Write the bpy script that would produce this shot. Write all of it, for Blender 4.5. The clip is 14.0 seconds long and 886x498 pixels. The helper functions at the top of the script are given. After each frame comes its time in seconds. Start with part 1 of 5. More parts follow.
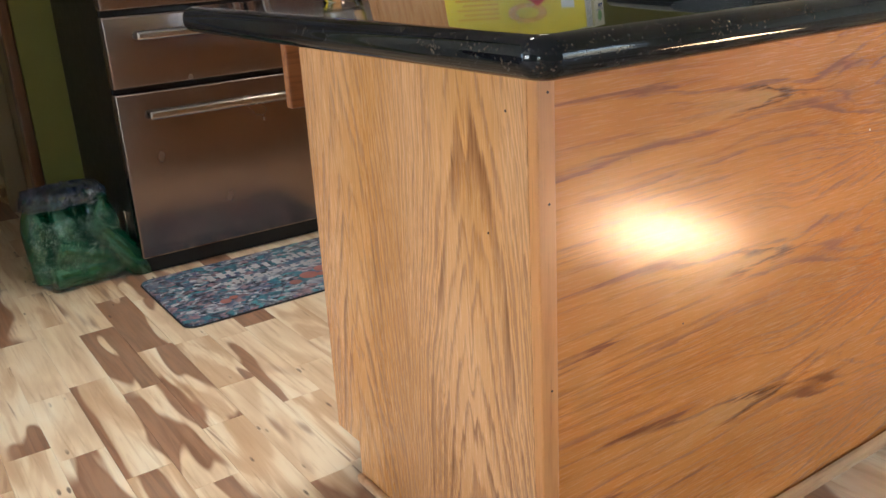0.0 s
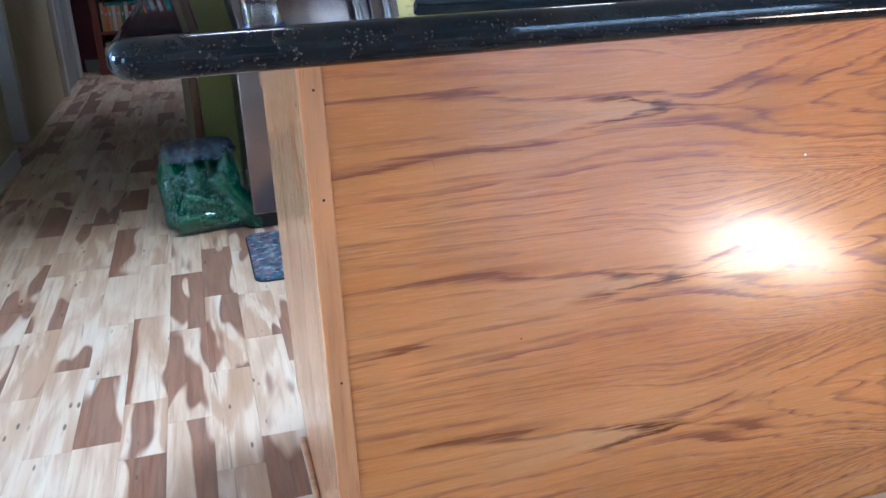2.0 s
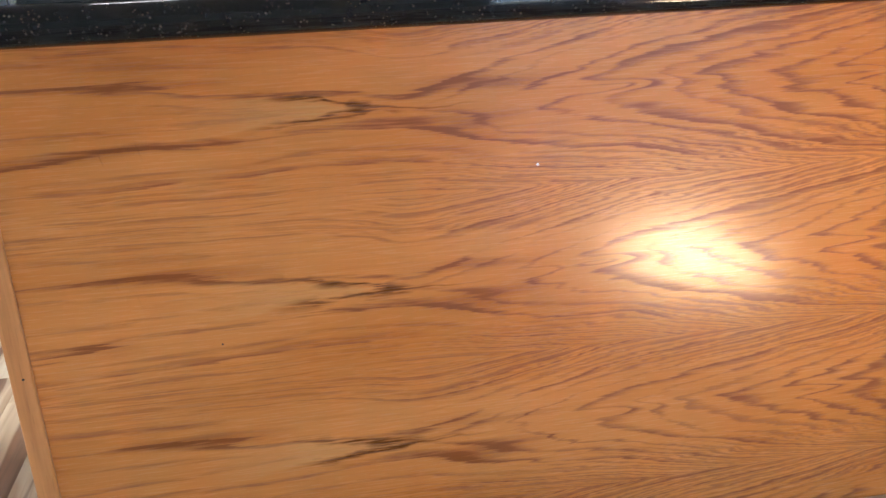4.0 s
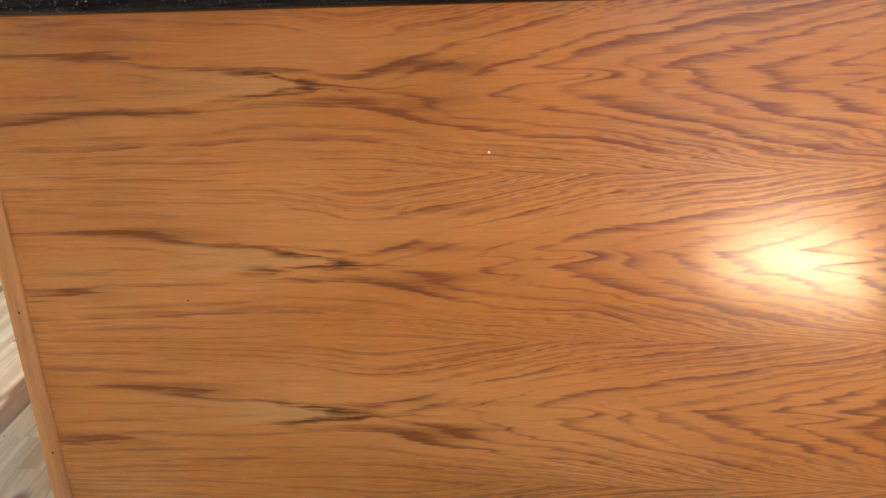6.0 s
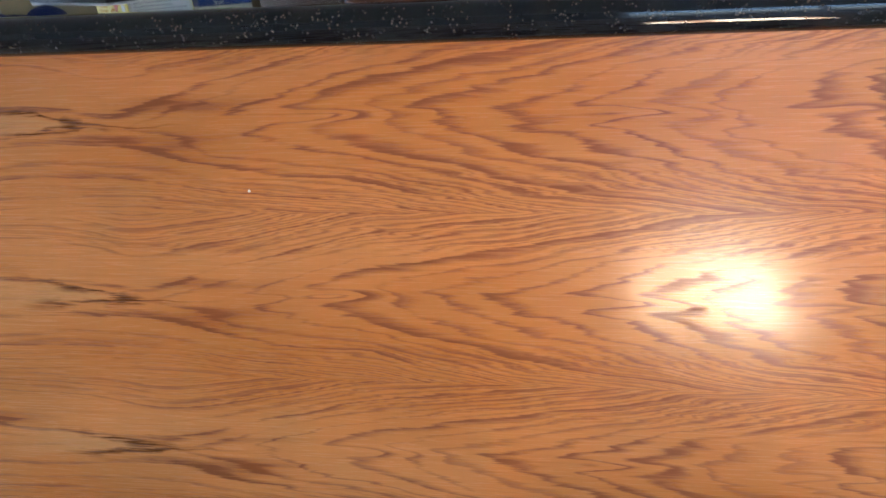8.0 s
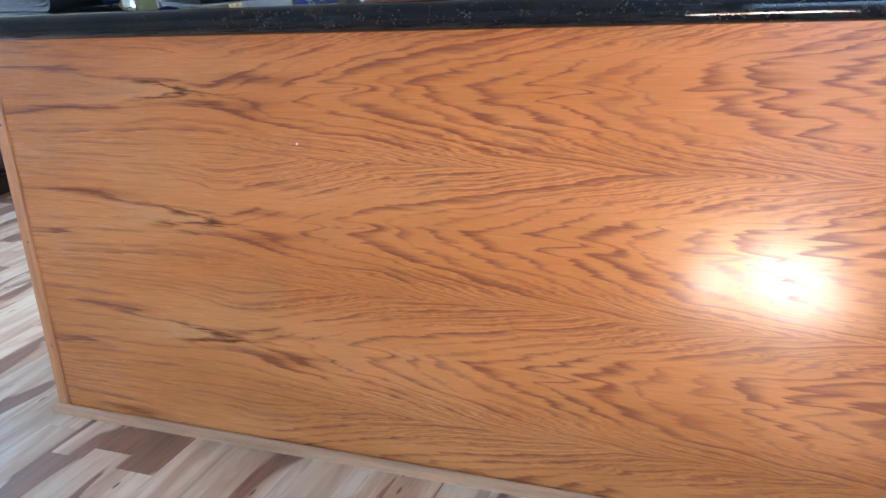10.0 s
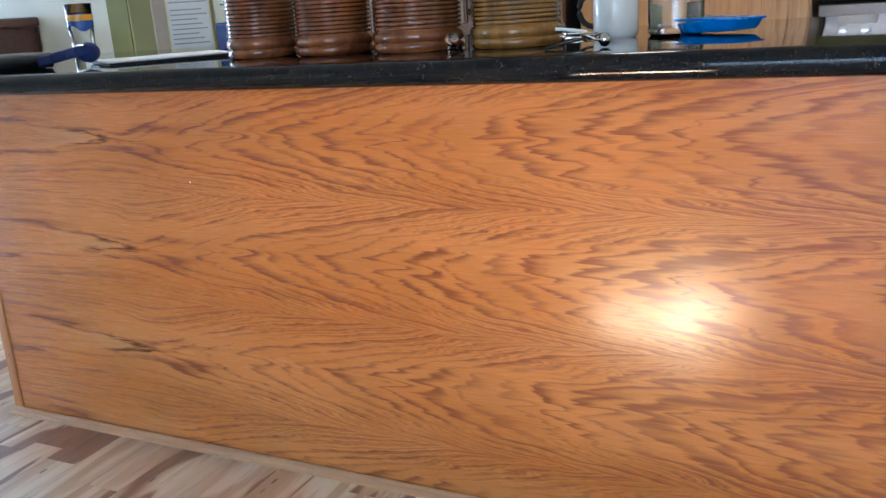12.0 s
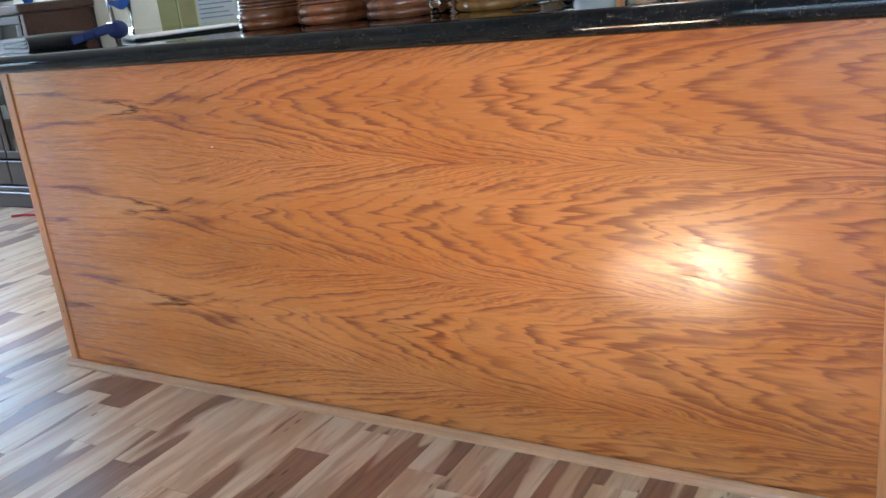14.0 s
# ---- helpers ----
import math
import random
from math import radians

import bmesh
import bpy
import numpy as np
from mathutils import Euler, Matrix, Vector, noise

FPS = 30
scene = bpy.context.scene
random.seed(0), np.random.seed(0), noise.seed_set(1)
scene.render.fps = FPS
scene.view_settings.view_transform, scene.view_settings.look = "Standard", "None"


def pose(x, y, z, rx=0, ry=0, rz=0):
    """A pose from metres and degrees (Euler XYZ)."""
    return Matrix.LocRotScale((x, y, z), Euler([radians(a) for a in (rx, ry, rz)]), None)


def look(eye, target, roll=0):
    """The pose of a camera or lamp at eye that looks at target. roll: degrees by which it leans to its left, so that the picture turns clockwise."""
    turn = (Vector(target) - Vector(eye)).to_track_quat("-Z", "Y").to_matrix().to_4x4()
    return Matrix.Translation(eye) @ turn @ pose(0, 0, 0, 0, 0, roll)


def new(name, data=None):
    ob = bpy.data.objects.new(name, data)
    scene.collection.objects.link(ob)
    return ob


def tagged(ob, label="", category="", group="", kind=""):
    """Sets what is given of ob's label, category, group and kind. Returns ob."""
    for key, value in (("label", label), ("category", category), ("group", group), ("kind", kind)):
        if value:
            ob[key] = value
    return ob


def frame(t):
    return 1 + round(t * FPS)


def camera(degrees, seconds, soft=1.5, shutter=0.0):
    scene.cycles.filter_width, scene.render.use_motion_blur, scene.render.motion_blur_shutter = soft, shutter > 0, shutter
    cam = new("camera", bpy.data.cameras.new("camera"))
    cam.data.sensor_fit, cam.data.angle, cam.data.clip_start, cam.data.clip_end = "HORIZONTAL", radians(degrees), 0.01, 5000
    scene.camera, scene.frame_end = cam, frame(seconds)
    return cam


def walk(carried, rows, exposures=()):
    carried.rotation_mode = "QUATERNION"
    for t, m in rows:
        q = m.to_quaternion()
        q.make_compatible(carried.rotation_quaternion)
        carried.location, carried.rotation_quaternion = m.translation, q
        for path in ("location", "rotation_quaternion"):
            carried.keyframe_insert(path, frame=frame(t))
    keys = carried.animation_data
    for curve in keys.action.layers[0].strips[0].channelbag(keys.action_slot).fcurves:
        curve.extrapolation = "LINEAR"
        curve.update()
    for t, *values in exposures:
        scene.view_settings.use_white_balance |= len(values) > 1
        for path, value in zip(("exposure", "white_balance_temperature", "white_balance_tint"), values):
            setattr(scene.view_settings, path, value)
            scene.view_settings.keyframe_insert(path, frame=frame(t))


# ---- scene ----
cam = camera(53.6, 14.0)
PATH = [
    (0, (-0.666, -0.794, 0.993), (0.375, 0.779, 0.329), -3.3),
    (0.5, (-0.538, -0.924, 1.002), (0.239, 0.798, 0.345), -2.4),
    (1, (-0.411, -0.964, 0.997), (0.295, 0.788, 0.34), -2.2),
    (1.5, (-0.259, -0.988, 1.002), (0.352, 0.797, 0.341), -2.2),
    (2, (-0.115, -1.063, 0.992), (0.37, 0.752, 0.306), -2.8),
    (2.5, (0.036, -1.147, 1.002), (0.321, 0.707, 0.31), -2.2),
    (3, (0.107, -1.127, 0.989), (0.394, 0.717, 0.27), -2.0),
    (3.5, (0.261, -1.116, 0.982), (0.592, 0.724, 0.272), -2.5),
    (6, (0.76, -1.136, 0.977), (0.593, 0.712, 0.23), -2.2),
    (6.5, (0.855, -1.132, 0.973), (0.582, 0.709, 0.24), -4.1),
    (7, (0.931, -1.083, 0.959), (0.697, 0.775, 0.259), -3.6),
    (7.5, (1.041, -1.05, 0.983), (0.748, 0.799, 0.278), -4.3),
    (8, (1.17, -1.064, 0.993), (0.845, 0.773, 0.272), -3.3),
    (8.5, (1.382, -1.134, 0.986), (0.871, 0.662, 0.269), -1.2),
    (8.7, (1.389, -1.158, 0.996), (0.894, 0.635, 0.263), -1.9),
    (10.8, (1.777, -1.4, 0.99), (0.938, 0.321, 0.41), -3.9),
    (11, (1.836, -1.383, 1.007), (1.022, 0.359, 0.455), -3.8),
    (11.5, (1.963, -1.404, 1.004), (1.124, 0.331, 0.47), -4.1),
    (12, (2.048, -1.442, 0.997), (1.186, 0.279, 0.456), -3.9),
    (12.5, (2.085, -1.485, 0.99), (1.345, 0.29, 0.442), -4.9),
    (13, (2.123, -1.534, 0.986), (1.402, 0.243, 0.418), -5.9),
    (13.5, (2.205, -1.514, 0.976), (1.367, 0.208, 0.398), -5.7),
    (14, (2.232, -1.483, 0.991), (1.236, 0.143, 0.389), -6.5),
]
EXPOSURES = [(0.0, 6.66, 6300, 10), (0.5, 6.72, 6050, 10), (1.5, 7.0, 5050, 10), (2.0, 6.98, 4550, 10), (2.5, 6.93, 4250, 10), (3.0, 6.80, 4600, 10), (3.7, 6.75, 5450, 10),
             (6.0, 6.62, 6250, 10), (7.0, 6.62, 5600, 10), (8.5, 6.70, 5050, 10), (11.0, 6.90, 4600, 10), (11.5, 6.65, 4950, 10), (12.5, 6.58, 5300, 10), (14.0, 6.58, 5350, 10)]
walk(cam, [(t, look(eye, target, roll)) for t, eye, target, roll in PATH], EXPOSURES)


# ---- daylight ----
SUN_ELEV, SUN_AZ = 36.0, 8.0      # the sun stands over the +x side, a little towards +y
world = bpy.data.worlds.new("daylight")
scene.world = world
world.use_nodes = True
wt = world.node_tree
sky = wt.nodes.new("ShaderNodeTexSky")
sky.sky_type = 'NISHITA'
sky.sun_disc = False
sky.sun_elevation = radians(SUN_ELEV)
sky.sun_rotation = radians(90 - SUN_AZ)
wt.links.new(sky.outputs["Color"], wt.nodes["Background"].inputs["Color"])
wt.nodes["Background"].inputs["Strength"].default_value = 0.012

sun_dir = Vector((math.cos(radians(SUN_ELEV)) * math.cos(radians(SUN_AZ)),
                  math.cos(radians(SUN_ELEV)) * math.sin(radians(SUN_AZ)), math.sin(radians(SUN_ELEV))))
sun_data = bpy.data.lights.new("sun", "SUN")
sun_data.energy, sun_data.angle, sun_data.color = 5.0, radians(0.5), (1.0, 0.95, 0.78)
sun = new("sun", sun_data)
sun.matrix_world = look(sun_dir * 20, (0, 0, 0))


def window_light(name, m, w, h, power, colour):
    """Sky light entering through a window opening."""
    d = bpy.data.lights.new(name, "AREA")
    d.shape, d.size, d.size_y, d.energy, d.color = "RECTANGLE", w, h, power, colour
    ob = new(name, d)
    ob.matrix_world = m
    return ob


window_light("sky_light_rear", look((2.4, -4.04, 1.1), (2.4, 0, 1.0)), 2.1, 1.9, 0.14, (0.74, 0.86, 1.0))
window_light("sky_light_west", look((-4.84, 0.75, 1.45), (0, 0.75, 1.3)), 1.5, 1.25, 0.74, (0.90, 0.95, 1.0))
window_light("sky_light_corner", look((-4.84, -3.1, 1.1), (0, -3.1, 1.0)), 1.3, 1.9, 0.025, (0.66, 0.83, 1.0))
window_light("sky_light_patio", look((-3.55, 1.82, 1.1), (-3.2, -1, 1.0)), 0.9, 1.9, 0.36, (0.50, 0.74, 1.0))
# three unseen spots added to brighten: where the aisle meets the hall, the cooking side, the hall's end
ADDED_DOWNLIGHTS = [(-0.02, 0.80, 1.35, 80, (1.0, 0.93, 0.84)), (1.25, 1.45, 0.66, 125, (1.0, 0.86, 0.66)), (-0.45, 6.0, 0.5, 80, (1.0, 0.90, 0.82))]
for lx, ly, power, cone, tone in ADDED_DOWNLIGHTS:
    downlight = bpy.data.lights.new("downlight", "SPOT")
    downlight.energy, downlight.spot_size, downlight.spot_blend, downlight.shadow_soft_size, downlight.color = power, radians(cone), 0.7, 0.14, tone
    new("downlight", downlight).matrix_world = look((lx, ly, 2.43), (lx - 0.03, ly, 0))


# ---- materials ----
class Tree:
    """Short forms for building a node material."""

    def __init__(self, name):
        self.mat = bpy.data.materials.new(name)
        self.mat.use_nodes = True
        self.t = self.mat.node_tree
        self.bsdf = self.t.nodes["Principled BSDF"]

    def put(self, socket, v):
        if isinstance(v, bpy.types.NodeSocket):
            self.t.links.new(v, socket)
        elif v is not None:
            socket.default_value = v

    def m(self, op, a, b=None, c=None, clamp=False):
        n = self.t.nodes.new("ShaderNodeMath")
        n.operation, n.use_clamp = op, clamp
        for i, v in enumerate((a, b, c)):
            self.put(n.inputs[i], v)
        return n.outputs[0]

    def vec(self, x, y, z):
        n = self.t.nodes.new("ShaderNodeCombineXYZ")
        for i, v in enumerate((x, y, z)):
            self.put(n.inputs[i], v)
        return n.outputs[0]

    def xyz(self, v):
        n = self.t.nodes.new("ShaderNodeSeparateXYZ")
        self.t.links.new(v, n.inputs[0])
        return n.outputs

    def coord(self, kind="Object"):
        return self.t.nodes.new("ShaderNodeTexCoord").outputs[kind]

    def place(self):
        return self.t.nodes.new("ShaderNodeNewGeometry").outputs["Position"]

    def stretch(self, v, s, move=(0, 0, 0)):
        n = self.t.nodes.new("ShaderNodeMapping")
        self.t.links.new(v, n.inputs[0])
        n.inputs["Scale"].default_value = s
        n.inputs["Location"].default_value = move
        return n.outputs[0]

    def noise(self, v, scale=1.0, detail=3.0, rough=0.5, warp=0.0):
        n = self.t.nodes.new("ShaderNodeTexNoise")
        self.put(n.inputs["Vector"], v)
        n.inputs["Scale"].default_value, n.inputs["Detail"].default_value = scale, detail
        n.inputs["Roughness"].default_value, n.inputs["Distortion"].default_value = rough, warp
        return n.outputs[0]

    def voronoi(self, v, scale, feature="F1"):
        n = self.t.nodes.new("ShaderNodeTexVoronoi")
        n.feature = feature
        self.put(n.inputs["Vector"], v)
        n.inputs["Scale"].default_value = scale
        return n.outputs

    def step(self, v, lo, hi, a=0.0, b=1.0):
        n = self.t.nodes.new("ShaderNodeMapRange")
        n.interpolation_type = "SMOOTHSTEP"
        self.put(n.inputs[0], v)
        for i, x in enumerate((lo, hi, a, b)):
            self.put(n.inputs[i + 1], x)
        return n.outputs[0]

    def mix(self, f, a, b, mode="MIX"):
        n = self.t.nodes.new("ShaderNodeMix")
        n.data_type, n.blend_type = "RGBA", mode
        self.put(n.inputs[0], f)
        self.put(n.inputs[6], (*a, 1) if isinstance(a, tuple) else a)
        self.put(n.inputs[7], (*b, 1) if isinstance(b, tuple) else b)
        return n.outputs[2]

    def ramp(self, f, stops):
        n = self.t.nodes.new("ShaderNodeValToRGB")
        self.put(n.inputs[0], f)
        while len(n.color_ramp.elements) < len(stops):
            n.color_ramp.elements.new(0.5)
        for e, (p, c) in zip(n.color_ramp.elements, stops):
            e.position, e.color = p, (*c, 1)
        return n.outputs[0]

    def bump(self, h, strength, dist, layer="Normal"):
        n = self.t.nodes.new("ShaderNodeBump")
        self.t.links.new(h, n.inputs["Height"])
        n.inputs["Strength"].default_value, n.inputs["Distance"].default_value = strength, dist
        self.t.links.new(n.outputs[0], self.bsdf.inputs[layer])

    def done(self, colour=None, rough=None, metal=None, **more):
        b = self.bsdf.inputs
        self.put(b["Base Color"], (*colour, 1) if isinstance(colour, tuple) else colour)
        self.put(b["Roughness"], rough)
        self.put(b["Metallic"], metal)
        for key, v in more.items():
            self.put(b[key.replace("_", " ")], v)
        return self.mat


def paint(name, colour, rough=0.5, vary=0.12, grain=40.0, metal=0.0, bump=0.1, **more):
    """A painted, moulded or enamelled surface with faint mottling and relief."""
    t = Tree(name)
    p = t.coord()
    big = t.noise(p, 3.0, 3)
    fine = t.noise(p, grain, 4)
    c = t.mix(t.step(big, 0.3, 0.7), tuple(v * (1 - vary) for v in colour), tuple(min(1, v * (1 + vary)) for v in colour))
    c = t.mix(t.m("MULTIPLY", fine, vary), c, tuple(v * 0.6 for v in colour))
    t.bump(fine, bump, 0.002)
    return t.done(c, t.m("ADD", t.m("MULTIPLY", fine, 0.12), rough - 0.06), metal, **more)


class Field:
    """A node value that adds, subtracts and multiplies like a number."""

    def __init__(self, t, v):
        self.t, self.v = t, v

    def _do(self, op, a, b):
        a, b = (q.v if isinstance(q, Field) else q for q in (a, b))
        return Field(self.t, self.t.m(op, a, b))

    def __add__(self, o):
        return self._do("ADD", self, o)

    def __sub__(self, o):
        return self._do("SUBTRACT", self, o)

    def __mul__(self, o):
        return self._do("MULTIPLY", self, o)

    def __truediv__(self, o):
        return self._do("DIVIDE", self, o)

    def __pow__(self, o):
        return self._do("POWER", self, o)

    def __neg__(self):
        return self._do("SUBTRACT", 0.0, self)

    def flip(self):
        return self._do("SUBTRACT", 1.0, self)

    def bell(self, half):
        """1 at zero, falling to 0 beyond the half width."""
        q = self * self * (-1.0 / (half * half))
        return Field(self.t, self.t.m("EXPONENT", q.v))

    def step(self, lo, hi, a=0.0, b=1.0):
        return Field(self.t, self.t.step(self.v, *(q.v if isinstance(q, Field) else q for q in (lo, hi, a, b))))

    def one(self, op):
        return Field(self.t, self.t.m(op, self.v))


def oak_veneer(name, light, dark, sheet, centre, along="X", saddle=0.535, period=0.092, comb=1.0, knot=True):
    """Plain-sawn oak veneer in matched sheets: growth rings as nested arches, ragged along the fibre, with open pores."""
    t = Tree(name)
    p = [Field(t, q) for q in t.xyz(t.coord())]
    u, w = (p[0], p[2]) if along == "X" else (-p[2] + 1.25, p[1])

    def n(x, y, z=0.0, detail=2.0, rough=0.5, warp=0.0):
        x, y, z = (q.v if isinstance(q, Field) else q for q in (x, y, z))
        return Field(t, t.noise(t.vec(x, y, z), 1.0, detail, rough, warp))

    q = (w - centre) / sheet
    row = q.one("ROUND")
    v = (q - row) * sheet
    # the pith line wanders a little
    v = v + (n(u * 2.6, 0.0, row * 0.10) - 0.5) * 0.045
    av = (v * v + 0.00002) ** 0.5
    right = u.step(0.85, 1.75)
    left = u.step(saddle + 0.05, saddle - 0.15)
    # along the pith line: arches open both ways from the saddle, slower on the near side
    du = u - saddle
    g = (du * du + 0.0014) ** 0.5 * (left * -0.80 + 1.0)
    # across it: a slender V that grows blunter, with long straight lines at the sheet's edges
    h = av * (right * -2.2 + left * -0.6 + 3.4) + (av ** 3.0) * (right * 70.0 + 120.0)
    # a tongue along the pith line and side lobes
    tongue = n(u * 3.4, 0.0, row * 0.12 + 6.0).step(0.34, 0.60, 0.02, 0.17)
    h = h + v.bell(0.0085) * tongue * u.step(saddle + 0.06, saddle + 0.22) * (right * -0.65 + 1.0)
    s = g - h
    # zigzags of the arches: broad lobes, teeth, and ragged fibre ends
    s = s + (n(u * 2.4, v * 17.0, row * 0.12 + 1.0) - 0.5) * (right * 0.04 + 0.15)
    s = s + (n(u * 3.6, v * 52.0, row * 0.18 + 3.0, 2.0, 0.55) - 0.5) * (right * 0.11 + 0.095)
    s = s + (n(u * 9.0, v * 190.0, row * 0.7 + 5.0, 2.0, 0.6) - 0.5) * (right * -0.016 + 0.050) * comb
    s = s + (n(u * 26.0, v * 620.0, row + 7.0, 2.0, 0.6) - 0.5) * (right * -0.014 + 0.024) * comb
    # years differ in width and depth of colour
    ring = s / period
    ring = ring + n(ring * 0.55, row * 0.25, 3.3, 1.0) * 1.5
    f = ring.one("FRACT")
    year = ring.one("FLOOR") * 0.83 + row * 0.23
    blot = n(u * 3.2, v * 30.0, row * 0.2 + 2.0)
    wide = (n(year, 1.3, 0.0, 1.0) * 0.45 + blot * 0.55).step(0.38, 0.62, right * 0.10 + 0.32, 1.0)
    deep = n(year, 7.7, 2.0, 1.0).step(0.32, 0.56, 0.62, 1.0)
    band = f.step(0.0, 0.20) * f.step(wide, wide * 0.15)
    band = band * deep * blot.step(0.28, 0.52, 0.50, 1.0) * av.step(0.05, 0.12, 1.0, 0.86)
    band = band * (av.step(0.03, 0.075) * u.step(0.80, 0.50) * -0.30 + 1.0)
    # close, fine lines where the rings run out at the sheet's edges
    thin = (ring * 2.6).one("FRACT")
    thin = thin.step(0.0, 0.25) * thin.step(0.75, 0.30) * av.step(0.045, 0.095) * u.step(0.45, 0.8, 0.35, 0.62)
    band = band + thin * band.flip()
    dash = n(u * 8.0, w * 75.0, 12.0, 2.0, 0.55)
    band = band * dash.step(0.36, 0.54, u.step(0.40, 0.85, 0.40, 0.94), 1.0)
    # open pores: short ticks along the fibre, crowded in the bands
    pores = n(u * 24.0, w * 1000.0, 0.0, 2.0, 0.6)
    ticks = n(u * 15.0, w * 430.0, 6.0, 3.0, 0.65)
    streak = n(u * 4.0, w * 150.0, 1.7, 3.0, 0.6)
    band = band * streak.step(0.28, 0.52, 0.62, 1.0)
    band = band * ticks.step(0.30, 0.50, 0.72, 1.0)
    flare = (u - (saddle + 0.13)).bell(0.10) * (av - 0.030).bell(0.018) * blot.step(0.30, 0.55)
    flare = flare + (u - (saddle - 0.30)).bell(0.16) * (av - 0.050).bell(0.022) * blot.step(0.40, 0.60, 0.0, 0.8)
    if knot:
        band = (band + flare * ticks.step(0.30, 0.55, 0.35, 0.75)).step(0.0, 1.0, 0.0, 1.0)
    # ground tone: honey, with redder and yellower clouds along the fibre
    patch = n(u * 1.7, w * 6.0, 3.1, 3.0)
    base = t.mix(patch.step(0.32, 0.68).v, tuple(a * b for a, b in zip(light, (1.04, 1.03, 1.05))), tuple(a * b for a, b in zip(light, (0.90, 0.80, 0.62))))
    base = t.mix(streak.step(0.48, 0.74, 0.0, 0.14).v, base, dark)
    c = t.mix((band * (right * -0.14 + 0.98)).v, base, dark)
    c = t.mix((ticks.step(0.58, 0.70, 0.0, 0.36) * (band * 0.85 + 0.14)).v, c, tuple(a * 0.70 for a in dark))
    c = t.mix((pores.step(0.62, 0.76, 0.0, 0.14)).v, c, tuple(a * 0.7 for a in dark))
    if knot:
        # a dark split line like a swallow tail round pale wood, one in every sheet
        ex = u - (saddle - 0.012) + (row * 0.006)
        shake = (n(u * 9.0, w * 50.0, 5.0, 3.0) - 0.5) * 0.022
        vk = v + shake
        arms = (vk * vk + 0.0000004) ** 0.5 + ex * 0.135
        thick = n(u * 16.0, w * 26.0, 2.0)
        line = arms.one("ABSOLUTE").step(thick.step(0.35, 0.65, 0.0026, 0.0150), 0.0006)
        line = line * ex.step(-0.20, -0.10) * ex.step(0.035, 0.0) * n(u * 20.0, w * 320.0, 4.0, 3.0).step(0.36, 0.54, 0.12, 1.0)
        tail = vk.one("ABSOLUTE").step(0.0016, 0.0004) * ex.step(-0.02, 0.0) * ex.step(0.16, 0.03)
        inner = arms.step(0.0, -0.007) * ex.step(-0.34, -0.12) * ex.step(0.0, -0.025)
        c = t.mix((inner * ticks.step(0.35, 0.6, 0.40, 0.18)).v, c, (0.62, 0.37, 0.16))
        c = t.mix((line * 0.90).v, c, tuple(a * 0.40 for a in dark))
        c = t.mix((tail * 0.55).v, c, tuple(a * 0.6 for a in dark))
        band = band + line * 0.4
        # handling scratches near the hall end
        skew = u + w * 0.25
        scratch = n(skew * 95.0, w * 5.0, 8.0, 2.0).step(0.66, 0.74) * n(u * 14.0, w * 20.0, 2.0).step(0.46, 0.62)
        scratch = scratch * (u - 0.17).bell(0.13) * (w - 0.66).bell(0.10)
        c = t.mix((scratch * 0.45).v, c, tuple(a * 0.45 for a in dark))
    relief = (ticks * 0.7 + pores * 0.5) * (band * 0.85 + 0.15) - band * 0.35
    t.bump(relief.v, 0.45, 0.0006)
    t.bump(relief.v, 0.30, 0.0004, "Coat Normal")
    open_pore = ticks.step(0.50, 0.60) * (band * 0.85 + 0.15)
    rough = open_pore * 0.20 + band * 0.05 + 0.25
    lacquer = (open_pore * -0.80 + 0.66).step(0.0, 1.0)
    return t.done(c, rough.v, 0.0, Coat_Weight=lacquer.v, Coat_Roughness=0.17, Specular_IOR_Level=0.30)


def solid_oak(name, light, dark, axis="Z"):
    t = Tree(name)
    p = t.coord()
    s = {"Z": (60, 60, 2.5), "X": (2.5, 60, 60), "Y": (60, 2.5, 60)}[axis]
    g = t.noise(t.stretch(p, s), 1.0, 4, 0.6, 0.4)
    fine = t.noise(t.stretch(p, tuple(v * 7 for v in s)), 1.0, 2)
    c = t.mix(t.step(g, 0.4, 0.75), light, dark)
    c = t.mix(t.step(fine, 0.58, 0.75, 0.0, 0.4), c, tuple(v * 0.6 for v in dark))
    t.bump(fine, 0.2, 0.0005)
    return t.done(c, 0.33, 0.0, Coat_Weight=0.25, Coat_Roughness=0.2)


